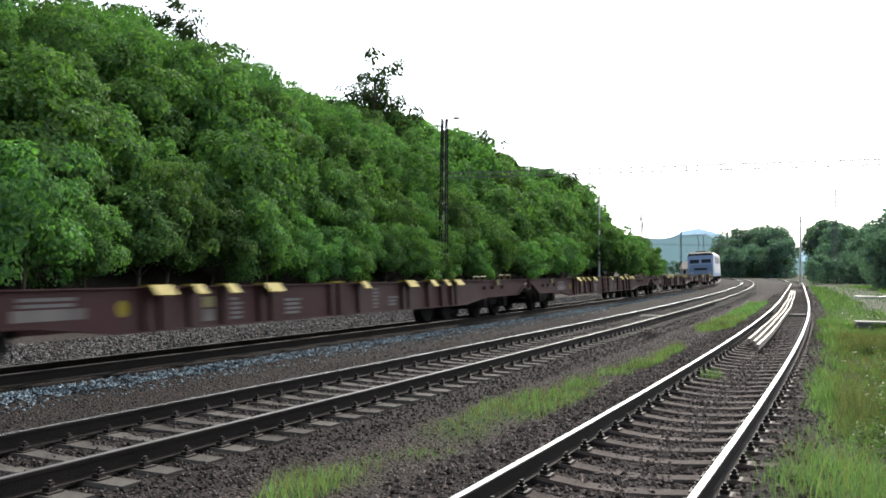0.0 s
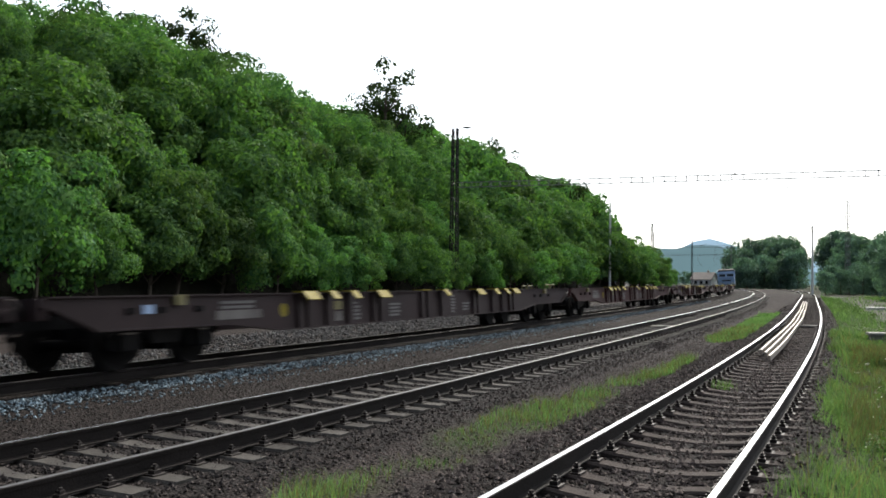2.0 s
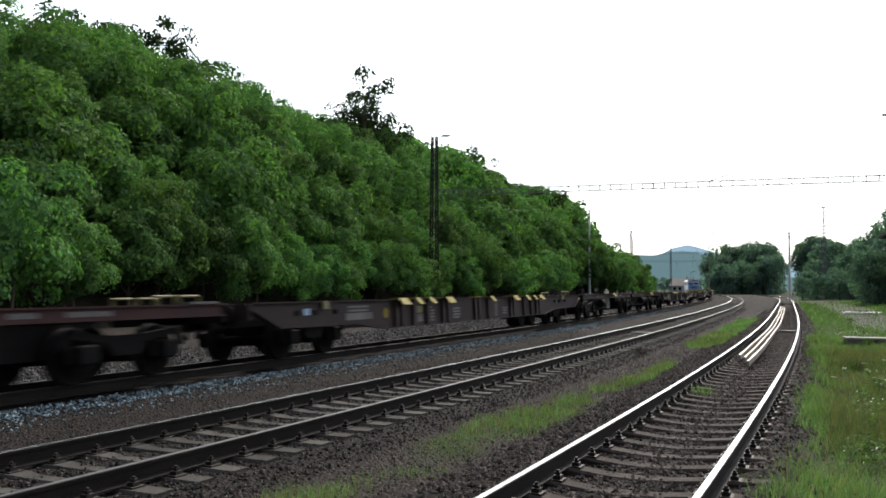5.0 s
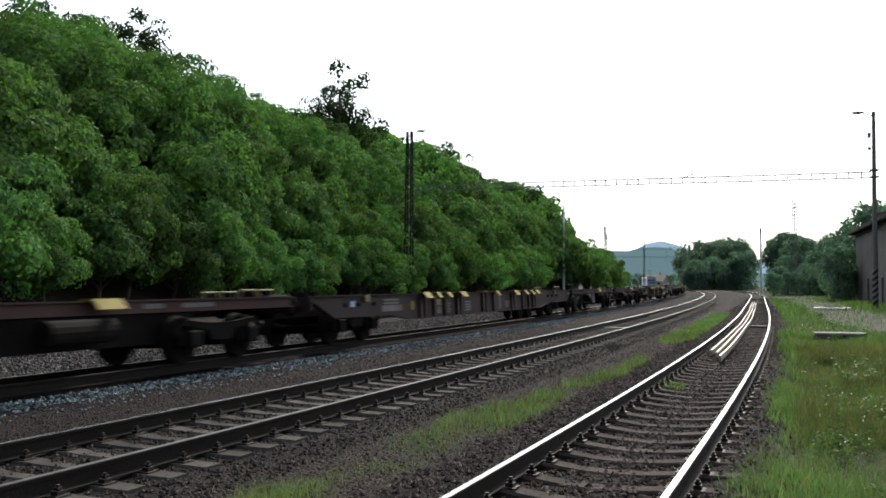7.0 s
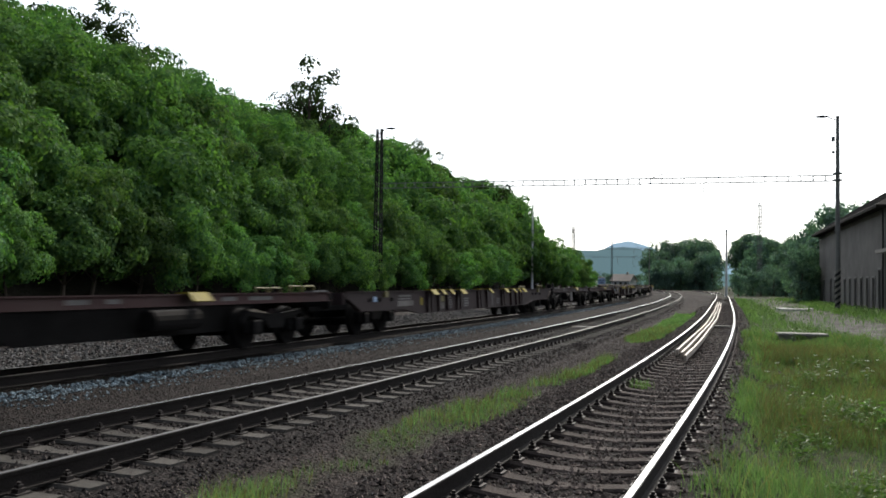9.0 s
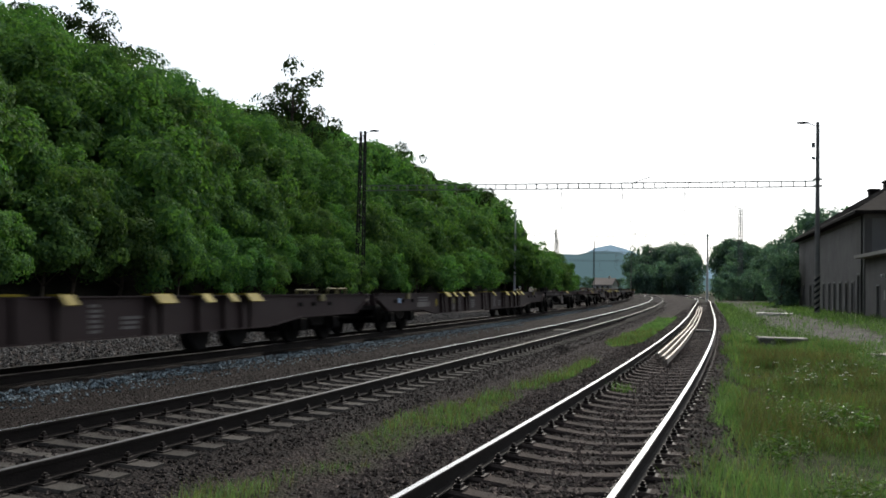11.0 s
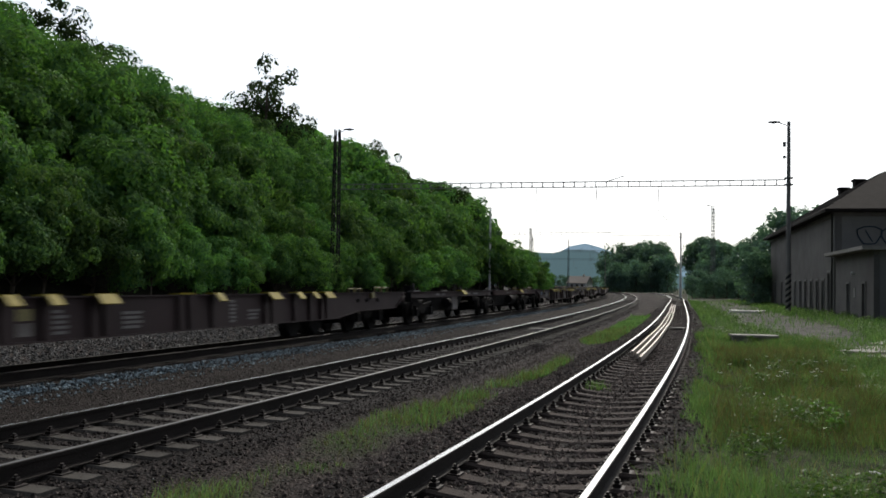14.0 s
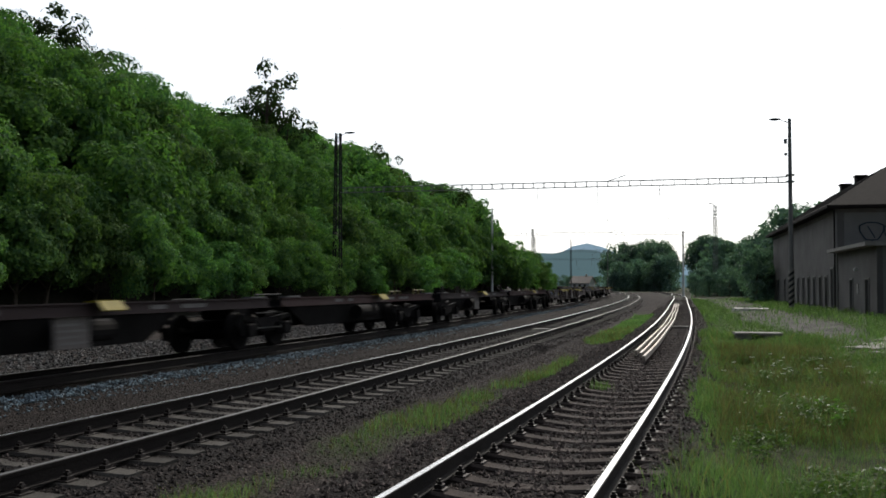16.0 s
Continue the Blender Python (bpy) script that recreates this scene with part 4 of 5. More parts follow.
def portal(s, left, right, z, droppers, group):
    """A ladder-like beam across the tracks on two masts."""
    a, b = MAIN.at(s, left), MAIN.at(s, right)
    a, b = Vector((float(a[0]), float(a[1]), z)), Vector((float(b[0]), float(b[1]), z))
    turn = math.degrees(math.atan2(b.y - a.y, b.x - a.x))
    t = thing("portal_beam", "long slender lattice beam carrying the overhead line", "beam", pose(a.x, a.y, a.z, 0, 0, turn), group)
    ln = (b - a).length
    for y in (-0.2, 0.2):
        for zz in (0.0, 0.42):
            part("chord", Shape().bar((0, y, zz), (ln, y, zz), 0.04, 0.04), GALVANISED, t)
    sh = Shape()
    x = 0.4
    while x < ln:
        for y in (-0.2, 0.2):
            sh.bar((x, y, 0), (x, y, 0.42), 0.045, 0.045)
        sh.bar((x, -0.2, 0.42), (x, 0.2, 0.42), 0.045, 0.045)
        x += 0.85
    part("web", sh, GALVANISED, t)
    for off in droppers:
        d = off - left
        p = thing("wire_support", "hanging support arm with insulator for the contact wire", "catenary support", Matrix.Translation(a) @ pose(0, 0, 0, 0, 0, turn) @ pose(d, 0, 0), "wire supports")
        part("hanger", Shape().tube((0, 0, 0), (0, 0, -1.9), 0.022, n=6).tube((0, 0, -1.9), (1.3, 0, -3.3), 0.014, n=6).tube((1.2, 0, -2.3), (-0.3, 0, -3.2), 0.009, n=5), GALVANISED, p)
        sh = Shape()
        for k in range(6):
            sh.lathe([(-0.02, 0.03), (0, 0.075), (0.02, 0.03)], 10, m=pose(0, 0, -0.35 - 0.09 * k, 90))
        part("insulator", sh, INSULATOR, p, "brown ribbed insulator")
    top = thing("beam_bracket", "short slanting bracket on top of the beam", "bracket", Matrix.Translation(a) @ pose(0, 0, 0, 0, 0, turn) @ pose(ln * 0.64, 0, 0.42), "beam brackets")
    part("arm", Shape().tube((-0.5, 0, 0), (0.9, 0, 0.45), 0.035, n=6).tube((-0.9, 0, 0), (0.1, 0, 0.0), 0.05, n=6), GALVANISED, top)
    return turn


turn = portal(75.5, -23.1, 12.8, 9.45, (-6.2, -1.4, 3.4), "portal beams")
x, y, _ = MAIN.at(75.5, -23.4)
t, h = lattice_mast(float(x), float(y), 14.6, "tall dark steel lattice mast before the wood", turn, MAST_DARK, "masts of the overhead line", 0.62, 0.62)
mast_lamp(t, h, 1, MAST_DARK)
x, y, _ = MAIN.at(75.5, 13.0)
t, h = tube_mast(float(x), float(y), 14.3, "grey mast with a lamp and a striped warning band", turn, 0.20, True)
mast_lamp(t, h, -1)
part("signal_box", Shape().box(-0.42, -0.2, -0.1, 0.1, h - 1.9, h - 1.55).box(-0.4, -0.2, -0.08, 0.08, h - 2.8, h - 2.6), GALVANISED, t)
turn = portal(151, -22.6, 7.5, 9.75, (-6.2, -1.4), "portal beams")
x, y, _ = MAIN.at(151, -22.8)
t, h = tube_mast(float(x), float(y), 14.3, "slim pale grey mast beside the wood", turn, 0.2, mat=PALE_CONCRETE)
part("crossarm", Shape().bar((-0.9, 0, h - 0.25), (0.9, 0, h - 0.15), 0.08, 0.08), GALVANISED, t)
x, y, _ = MAIN.at(151, 7.7)
tube_mast(float(x), float(y), 10.3, "pale grey mast of the farther portal", turn, 0.19, mat=PALE_CONCRETE)
turn = portal(228, -20, -2.7, 9.8, (-6.2,), "portal beams")
x, y, _ = MAIN.at(228, -20.2)
lattice_mast(float(x), float(y), 13.5, "far grey lattice mast", turn, GALVANISED, "masts of the overhead line", 0.5)
x, y, _ = MAIN.at(228, -2.5)
tube_mast(float(x), float(y), 10.3, "slim pale mast before the far trees", turn, 0.12)
turn = portal(300, -18, 9, 9.8, (-6.2, -1.4), "portal beams")
for o, tp in ((-18.2, 10.3), (-8.0, 16.5), (9.2, 10.3)):
    x, y, _ = MAIN.at(300, o)
    lattice_mast(float(x), float(y), tp, "far dark lattice mast", turn, MAST_DARK, "masts of the overhead line", 0.5)
for az, r, tp in ((23.36, 165, 15.9), (12.3, 235, 16.2), (27.3, 190, 16.0), (27.9, 190, 15.6)):
    t, h = lattice_mast(r * math.sin(radians(az)), r * math.cos(radians(az)), tp, "slender floodlight mast of grey lattice", az, GALVANISED, "floodlight masts", 0.6, 0.7)
    mast_lamp(t, h, -1)


def wires():
    """Contact and carrying wires, from support to support."""
    for off in (-6.2 + 1.3, 0.0):
        t = thing("overhead_wire", "thin sagging catenary and contact wire", "overhead wire", group="overhead wires")
        con, car = Shape(), Shape()
        for a, b in ((4, 75.5), (75.5, 151), (151, 228), (228, 300)):
            pts = []
            for i in range(13):
                s = a + (b - a) * i / 12
                x, y, _ = MAIN.at(s, off)
                pts.append((float(x), float(y), 6.2, 7.5 - 0.9 * (1 - (2 * i / 12 - 1) ** 2)))
            for p, q in zip(pts, pts[1:]):
                con.tube(p[:3], q[:3], 0.0014, n=4)
                car.tube((p[0], p[1], p[3]), (q[0], q[1], q[3]), 0.0013, n=4)
        part("contact_wire", con, MAST_DARK, t)
        part("carrying_wire", car, MAST_DARK, t)


wires()


# ---- station building ----
def building():
    ox, oy, ang = 34.5, 59.4, math.degrees(math.atan2(0.937, 0.35))
    gz = -0.35
    b = thing("station_building", "derelict grey plastered railway building with a dark hipped roof", "building", pose(ox, oy, gz, 0, 0, ang))
    L, W, H = 39.0, 10.0, 7.55
    # local x along the track-side wall, y to the left (the track): the house lies at y from 0 to -W
    slots = [2.2, 4.7, 7.4, 10.3, 13.3, 16.3, 19.5, 26.0, 29.0, 34.5]
    edges = [0.0] + [e for c in slots for e in (c - 0.5, c + 0.5)] + [L]
    for x0, x1 in zip(edges[::2], edges[1::2]):
        part("pier", Shape().box(x0, x1, -0.45, 0, 0, 3.2), PLASTER, b, "stained grey plaster pier")
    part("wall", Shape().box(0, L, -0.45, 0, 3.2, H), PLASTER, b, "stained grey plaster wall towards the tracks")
    for i, c in enumerate(slots):
        part("lintel", Shape().box(c - 0.5, c + 0.5, -0.45, 0, 3.1 if i == 0 else 2.55, 3.2), PLASTER, b)
        part("parapet", Shape().box(c - 0.5, c + 0.5, -0.45, 0, 0, 0.35), PLASTER, b)
    for i, c in enumerate(slots):
        hi = 3.1 if i == 0 else 2.55
        w = part("window", Shape().box(c - 0.5, c + 0.5, -0.12, -0.05, 0.35, hi), DARK_OPENING, b, "dark narrow boarded window")
        part("frame", Shape().box(c - 0.64, c - 0.5, 0.0, 0.05, 0.2, hi + 0.1).box(c + 0.5, c + 0.64, 0.0, 0.05, 0.2, hi + 0.1).box(c - 0.64, c + 0.64, 0.0, 0.05, hi + 0.1, hi + 0.22), PLASTER_PALE, w)
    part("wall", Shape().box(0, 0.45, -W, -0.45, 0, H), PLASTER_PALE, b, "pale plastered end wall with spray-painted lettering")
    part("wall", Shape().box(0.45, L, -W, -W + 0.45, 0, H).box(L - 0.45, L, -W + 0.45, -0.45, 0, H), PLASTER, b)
    part("cornice", Shape().box(-0.1, L, 0.0, 0.1, H - 0.5, H - 0.2, c=0.03).box(-0.1, 0.0, -W, 0.0, H - 0.5, H - 0.2), PLASTER, b)
    part("pilaster", Shape().box(-0.06, 0.55, 0.0, 0.07, 0, H - 0.5), PLASTER_PALE, b)
    # hipped roof, with an eave all round
    e, R, a = 0.75, 11.2, 8.4
    sh = Shape()
    sh.add([(-e, e, H), (L + e, e, H), (L + e, -W - e, H), (-e, -W - e, H), (a, -W / 2, R), (L - a, -W / 2, R),
            (-e, e, H - 0.22), (L + e, e, H - 0.22), (L + e, -W - e, H - 0.22), (-e, -W - e, H - 0.22)],
           [(0, 1, 5, 4), (1, 2, 5), (2, 3, 4, 5), (3, 0, 4), (6, 9, 8, 7), (0, 6, 7, 1), (1, 7, 8, 2), (2, 8, 9, 3), (3, 9, 6, 0)])
    r = part("roof", sh, ROOFING, b, "dark weathered tiled roof")
    n = Vector((0, R - H, W / 2 + e)).normalized()
    for k in range(1, 16):
        f = k / 16
        y, z = e - f * (W / 2 + e), H + f * (R - H)
        x0, x1 = -e + f * (a + e), L + e - f * (a + e)
        part("tile_course", Shape().box(x0, x1, y - 0.03, y + 0.06, z - 0.03, z + 0.035), ROOFING, r)
    for cx, hh in ((18.0, 0.3), (25.0, 0.3)):
        c = part("chimney", Shape().box(cx - 0.55, cx + 0.55, -W / 2 - 0.4, -W / 2 + 0.4, R - 0.5, R + hh).box(cx - 0.65, cx + 0.65, -W / 2 - 0.5, -W / 2 + 0.5, R + hh, R + hh + 0.15), ROOFING, b, "squat dark chimney")
    part("downpipe", Shape().tube((0.3, 0.14, 0), (0.3, 0.14, H - 0.3), 0.06, n=8), MAST_DARK, b)
    # spray-painted loops on the end wall: plain strokes
    sh = Shape()
    g = random.Random(2)
    for k, (cy, wd) in enumerate(((-2.2, 0.75), (-3.6, 0.55), (-4.8, 0.6), (-6.2, 0.7), (-7.6, 0.6))):
        pts = []
        for i in range(15):
            q = 6.28318 * i / 12 + 0.4 * k
            pts.append((-0.012, cy + wd * math.cos(q) * (1 + 0.2 * math.sin(3 * q + k)), 5.75 + 0.72 * math.sin(q) * (1 + 0.15 * math.cos(2 * q + k))))
        for p, q in zip(pts, pts[1:]):
            sh.bar(p, q, 0.09, 0.09)
        sh.bar((-0.012, cy - 0.2, 5.3), (-0.012, cy + 0.25, 6.1), 0.08, 0.08)
    part("graffiti", sh, GRAFFITI, b, "looping dark spray-painted strokes")

    # lower annex on the near end
    an = thing("annex", "low flat-roofed grey annex against the end wall", "building", pose(ox, oy, gz, 0, 0, ang))
    A, h2 = 11.9, 4.25
    doors = [(-5.1, -4.2), (-9.9, -8.9)]
    edges = [-A, -9.9, -8.9, -5.1, -4.2, -0.02]
    for x0, x1 in zip(edges[::2], edges[1::2]):
        part("wall", Shape().box(x0, x1, -0.35, -0.02, 0, h2), PLASTER, an)
    for d0, d1 in doors:
        part("lintel", Shape().box(d0, d1, -0.35, -0.02, 2.35, h2), PLASTER, an)
    part("wall", Shape().box(-A, -A + 0.35, -W + 1, -0.35, 0, h2), PLASTER_PALE, an)
    for d0, d1 in doors:
        d = part("door", Shape().box(d0 + 0.02, d1 - 0.02, -0.14, -0.08, 0.0, 2.33), DARK_OPENING, an, "dark shut door")
        part("door_frame", Shape().box(d0 - 0.1, d0, -0.02, 0.03, 0, 2.35).box(d1, d1 + 0.1, -0.02, 0.03, 0, 2.35).box(d0 - 0.1, d1 + 0.1, -0.02, 0.03, 2.35, 2.47), PLASTER_PALE, d)
    part("roof", Shape().box(-A - 0.6, -0.02, -W + 0.8, 0.7, h2, h2 + 0.22), SLAB, an, "thick flat concrete roof slab")
    lamp = part("wall_lamp", Shape().lathe([(0, 0.05), (0.12, 0.11), (0.2, 0.1), (0.24, 0.03)], 10, m=pose(-6.6, -0.02, 3.0)), WHITE_PAINT, an)
    part("notice", Shape().box(-6.9, -6.4, -0.02, 0.015, 1.5, 2.1), PALE_PANEL, an, "pale faded notice with unreadable bars")
    # lean-to
    le = thing("lean_to", "small shed with a sloping pale roof beside the annex", "shed", pose(ox, oy, gz, 0, 0, ang))
    part("wall", Shape().box(-A - 4.0, -A - 0.65, -6.0, -3.0, 0, 2.2), PLASTER, le)
    part("roof", Shape().prism([(-A - 4.3, [(-6.2, 2.0), (-2.5, 2.1), (-2.5, 2.22), (-6.2, 2.12)]), (-A - 0.62, [(-6.2, 2.75), (-2.5, 2.85), (-2.5, 2.97), (-6.2, 2.87)])]), SLAB, le)


building()


# ---- far gatehouse ----
def far_house():
    az, r = radians(15.4), 330
    h = thing("far_house", "small far pale house with a faded gabled roof", "house", pose(r * math.sin(az), r * math.cos(az), -0.3, 0, 0, -40))
    part("wall", Shape().box(-3.6, 3.6, -2.6, 2.6, 0, 2.9), WHITE_PAINT, h)
    part("gable", Shape().prism([(-3.6, [(-2.6, 2.9), (2.6, 2.9), (0, 5.0)]), (3.6, [(-2.6, 2.9), (2.6, 2.9), (0, 5.0)])]), WHITE_PAINT, h)
    for y in (-1, 1):
        part("roof", Shape().prism([(-4.0, [(0, 5.1), (y * 3.1, 2.6), (y * 3.1, 2.75), (0, 5.25)]), (4.0, [(0, 5.1), (y * 3.1, 2.6), (y * 3.1, 2.75), (0, 5.25)])]), FAR_ROOF, h, "faded light brown roof slope")
    for x in (-2.0, 0, 2.0):
        w = part("window", Shape().box(x - 0.5, x + 0.5, -2.63, -2.57, 1.1, 2.3), DARK_OPENING, h)
        part("window_sill", Shape().box(x - 0.6, x + 0.6, -2.72, -2.63, 1.02, 1.1), SLAB, w)
    part("chimney", Shape().box(1.2, 1.7, -0.3, 0.3, 4.7, 5.9), FAR_ROOF, h)


far_house()


# ---- things lying about ----
def spare_rails():
    bar = [(-0.032, -0.15), (0.032, -0.15), (0.03, -0.04), (0.02, -0.025), (-0.02, -0.025), (-0.03, -0.04)]
    for k, (s0, off) in enumerate(((22.4, -0.08), (23.4, -0.24), (24.2, -0.40))):
        t = thing("spare_rail", "loose pale steel rail lying between the siding's rails", "rail", group="spare rails")
        sh = Shape()
        n = len(bar)
        ss = np.arange(s0, 88 + k * 2, 2.0)
        for s in ss:
            for u, z in bar:
                x, y, _ = SIDING.at(s, off + u + 0.015 * math.sin(s * 0.3 + k))
                sh.v.append((float(x), float(y), z))
        for r in range(len(ss) - 1):
            for i in range(n):
                sh.f.append((r * n + i, r * n + (i + 1) % n, (r + 1) * n + (i + 1) % n, (r + 1) * n + i))
                sh.m.append(0)
        sh.f += [tuple(range(n)), tuple(range((len(ss) - 1) * n, len(ss) * n))]
        sh.m += [0, 0]
        part("rail_bar", sh, SPARE_RAIL, t)


spare_rails()


def slab_bench():
    m = Matrix.Translation((14.1, 29.3, -0.24)) @ pose(0, 0, 0, 0, 0, -16)
    t = thing("concrete_slab", "pale weathered concrete slab on low blocks in the grass", "slab", m)
    part("top", Shape().box(-0.76, 0.76, -0.4, 0.4, 0.2, 0.28, c=0.015), SLAB, t)
    for x in (-0.48, 0.38):
        part("block", Shape().box(x - 0.22, x + 0.25, -0.32, 0.32, -0.1, 0.2, c=0.02), SLAB, t)


slab_bench()
g = random.Random(12)
for s, d, w, l, up in ((29.6, 5.9, 1.6, 1.0, 0.05), (31.2, 6.6, 1.5, 1.1, 0.04), (27.4, 6.1, 1.2, 0.9, 0.05), (19.2, 4.5, 0.7, 0.6, 0.08), (18.2, 4.75, 0.8, 0.6, 0.05), (33.6, 7.4, 1.8, 1.0, 0.04), (25.3, 6.9, 1.4, 1.0, 0.05), (22.2, 6.9, 1.2, 0.9, 0.05)):
    x, y, th = SIDING.at(s, d)
    z = float(land(np.array([x]), np.array([y]))[0])
    t = thing("paving_slab", "cracked pale paving slab sunk in the grass", "slab", pose(float(x), float(y), z, g.uniform(-2, 2), g.uniform(-2, 2), 20 + g.uniform(-25, 25)), "broken paving")
    part("plate", Shape().prism([(-w / 2, [(-l / 2, -0.1), (l / 2, -0.1), (l / 2, up), (-l / 2, up)]), (w * 0.1, [(-l / 2 - 0.06, -0.1), (l / 2 + 0.04, -0.1), (l / 2 + 0.04, up), (-l / 2 - 0.06, up)]), (w / 2, [(-l / 2 + 0.08, -0.1), (l / 2 - 0.05, -0.1), (l / 2 - 0.05, up), (-l / 2 + 0.08, up)])]), SLAB, t)
# a ring-shaped concrete well cover on the path
x, y, _ = SIDING.at(72.8, 5.2)
t = thing("well_cover", "pale round concrete well rim on the path", "well cover", pose(float(x), float(y), float(land(np.array([x]), np.array([y]))[0])))
sh = Shape()
sh.lathe([(-0.1, 1.3), (0.16, 1.3), (0.17, 0.8), (-0.05, 0.78)], 28, m=pose(0, 0, 0, 90))
part("rim", sh, PALE_RIM, t)
for s, d in ((17.1, -0.43), (17.25, -0.5), (16.9, -0.38)):
    n = 20
    x, y, _ = SIDING.at(s + rng.normal(0, 0.12, n), d + rng.normal(0, 0.1, n))
    blades("weed", "bright green weed growing between the sleepers", x, y, land(x, y), rng.uniform(0.08, 0.22, n), np.full(n, 0.006), GRASS)
for line, s, o in ((MAIN, 38.9, 0.0), (SIDING, 41.2, 0.2)):
    t = thing("crossing_board", "pale board laid between the rails", "board", line.place(s, o, -0.19))
    part("board", Shape().box(-0.2, 0.2, -0.55, 0.55, 0.0, 0.06, c=0.01), SLAB, t)

# ---- the train ----
def wheel_mesh():
    sh = Shape()
    sh.lathe([(-0.07, 0.41), (-0.065, 0.425), (0.055, 0.43), (0.062, 0.458), (0.075, 0.456), (0.075, 0.39), (0.03, 0.38), (0.02, 0.14), (0.09, 0.12), (0.09, 0.0), (-0.09, 0.0), (-0.09, 0.12), (-0.03, 0.16), (-0.04, 0.38), (-0.07, 0.39)], 28)
    return sh.mesh("wheel", WHEEL_STEEL, smooth=False)


WHEEL = wheel_mesh()


def bogie(parent, x):
    """Two-axle bogie: side frames, bolster, springs, axle boxes, wheels."""
    b = part("bogie", Shape().box(x - 0.25, x + 0.25, -0.95, 0.95, 0.5, 0.72, c=0.03), UNDER, parent, "sooty two-axle bogie")
    for side in (-1, 1):
        y = side * 1.0
        prof = [(-1.35, 0.52), (-1.15, 0.72), (-0.45, 0.62), (-0.3, 0.42), (0.3, 0.42), (0.45, 0.62), (1.15, 0.72), (1.35, 0.52), (1.35, 0.62), (1.15, 0.82), (0.3, 0.74), (-0.3, 0.74), (-1.15, 0.82), (-1.35, 0.62)]
        sh = Shape()
        k = len(prof)
        vs = [(x + a, y + d, z) for d in (-0.05, 0.05) for a, z in prof]
        sh.add(vs, [tuple(range(k)), tuple(reversed(range(k, 2 * k)))] + [(i, (i + 1) % k, k + (i + 1) % k, k + i) for i in range(k)])
        part("side_frame", sh, UNDER, b)
        for ax in (-0.9, 0.9):
            w = part("wheel", WHEEL, None, b, m=pose(x + ax, side * 0.7525, 0.46, 0, 0, 180 if side > 0 else 0))
            part("axle_box", Shape().box(x + ax - 0.16, x + ax + 0.16, y - 0.1 + side * 0.05, y + 0.1 + side * 0.05, 0.32, 0.62, c=0.03), UNDER, b)
            for q in (-0.27, 0.27):
                part("spring", Shape().tube((x + ax + q, y, 0.36), (x + ax + q, y, 0.62), 0.075, n=10), UNDER, b)
    for ax in (-0.9, 0.9):
        part("axle", Shape().tube((x + ax, -0.8, 0.46), (x + ax, 0.8, 0.46), 0.08, n=10), UNDER, b)
        part("brake_beam", Shape().box(x + ax * 0.42 - 0.05, x + ax * 0.42 + 0.05, -0.8, 0.8, 0.3, 0.42), UNDER, b)
    return b


def buffers(t, end, d):
    for y in (-0.875, 0.875):
        sh = Shape().tube((end - d * 0.62, y, 1.0), (end - d * 0.2, y, 1.0), 0.12, n=12).tube((end - d * 0.25, y, 1.0), (end - d * 0.06, y, 1.0), 0.085, n=12)
        sh.tube((end - d * 0.06, y, 1.0), (end - d * 0.01, y, 1.0), 0.22, 0.21, 18)
        part("buffer", sh, UNDER, t)
    part("coupling", Shape().box(min(end, end - d * 0.7), max(end, end - d * 0.7), -0.06, 0.06, 0.9, 1.02).tube((end - d * 0.05, 0, 0.95), (end - d * 0.1, 0, 0.55), 0.03, n=6), UNDER, t)


def handrails(t, x, d):
    """Low yellow rail frames on the deck near an end."""
    for x0 in (x, x - d * 0.62):
        x1 = x0 - d * 0.5
        for y in (-1.1, -0.2):
            sh = Shape().tube((x0, y, 1.19), (x0, y, 1.34), 0.022, n=6).tube((x1, y, 1.19), (x1, y, 1.34), 0.022, n=6).tube((x0, y, 1.34), (x1, y, 1.34), 0.022, n=6)
            part("hand_rail", sh, YELLOW_DULL, t, "low dull yellow hand rail")


def sill_outline(x, half, stops):
    return float(np.interp(abs(x), [a for a, _ in stops], [z for _, z in stops]))


def flap(t, x, w, side, mat=YELLOW):
    """Hinged container lug folded out over the side."""
    y = side * 1.33
    sh = Shape().box(x - w / 2, x + w / 2, y - 0.12, y + 0.12, 1.19, 1.225)
    m = pose(x, y + side * 0.11, 1.205, side * -52, 0, 0)
    sh.box(-w / 2, w / 2, min(0, side * 0.21), max(0, side * 0.21), -0.014, 0.014, m=m)
    part("lug_flap", sh, mat, t, "yellow fold-out container lug")


def side_plate(t, stops, xs, y, top, paint):
    """A web with flanges that follow the sill's lower edge."""
    s = 1 if y > 0 else -1
    low = lambda x: sill_outline(x, 0, stops)
    part("side_sill", Shape().prism([(x, [(y - 0.012, low(x)), (y + 0.012, low(x)), (y + 0.012, top), (y - 0.012, top)]) for x in xs]), paint, t)
    a, b = sorted((y - s * 0.06, y + s * 0.085))
    part("top_flange", Shape().prism([(x, [(a, top), (b, top), (b, top + 0.025), (a, top + 0.025)]) for x in (xs[0], xs[-1])]), paint, t)
    part("bottom_flange", Shape().prism([(x, [(a, low(x) - 0.028), (b, low(x) - 0.028), (b, low(x)), (a, low(x))]) for x in xs]), paint, t)


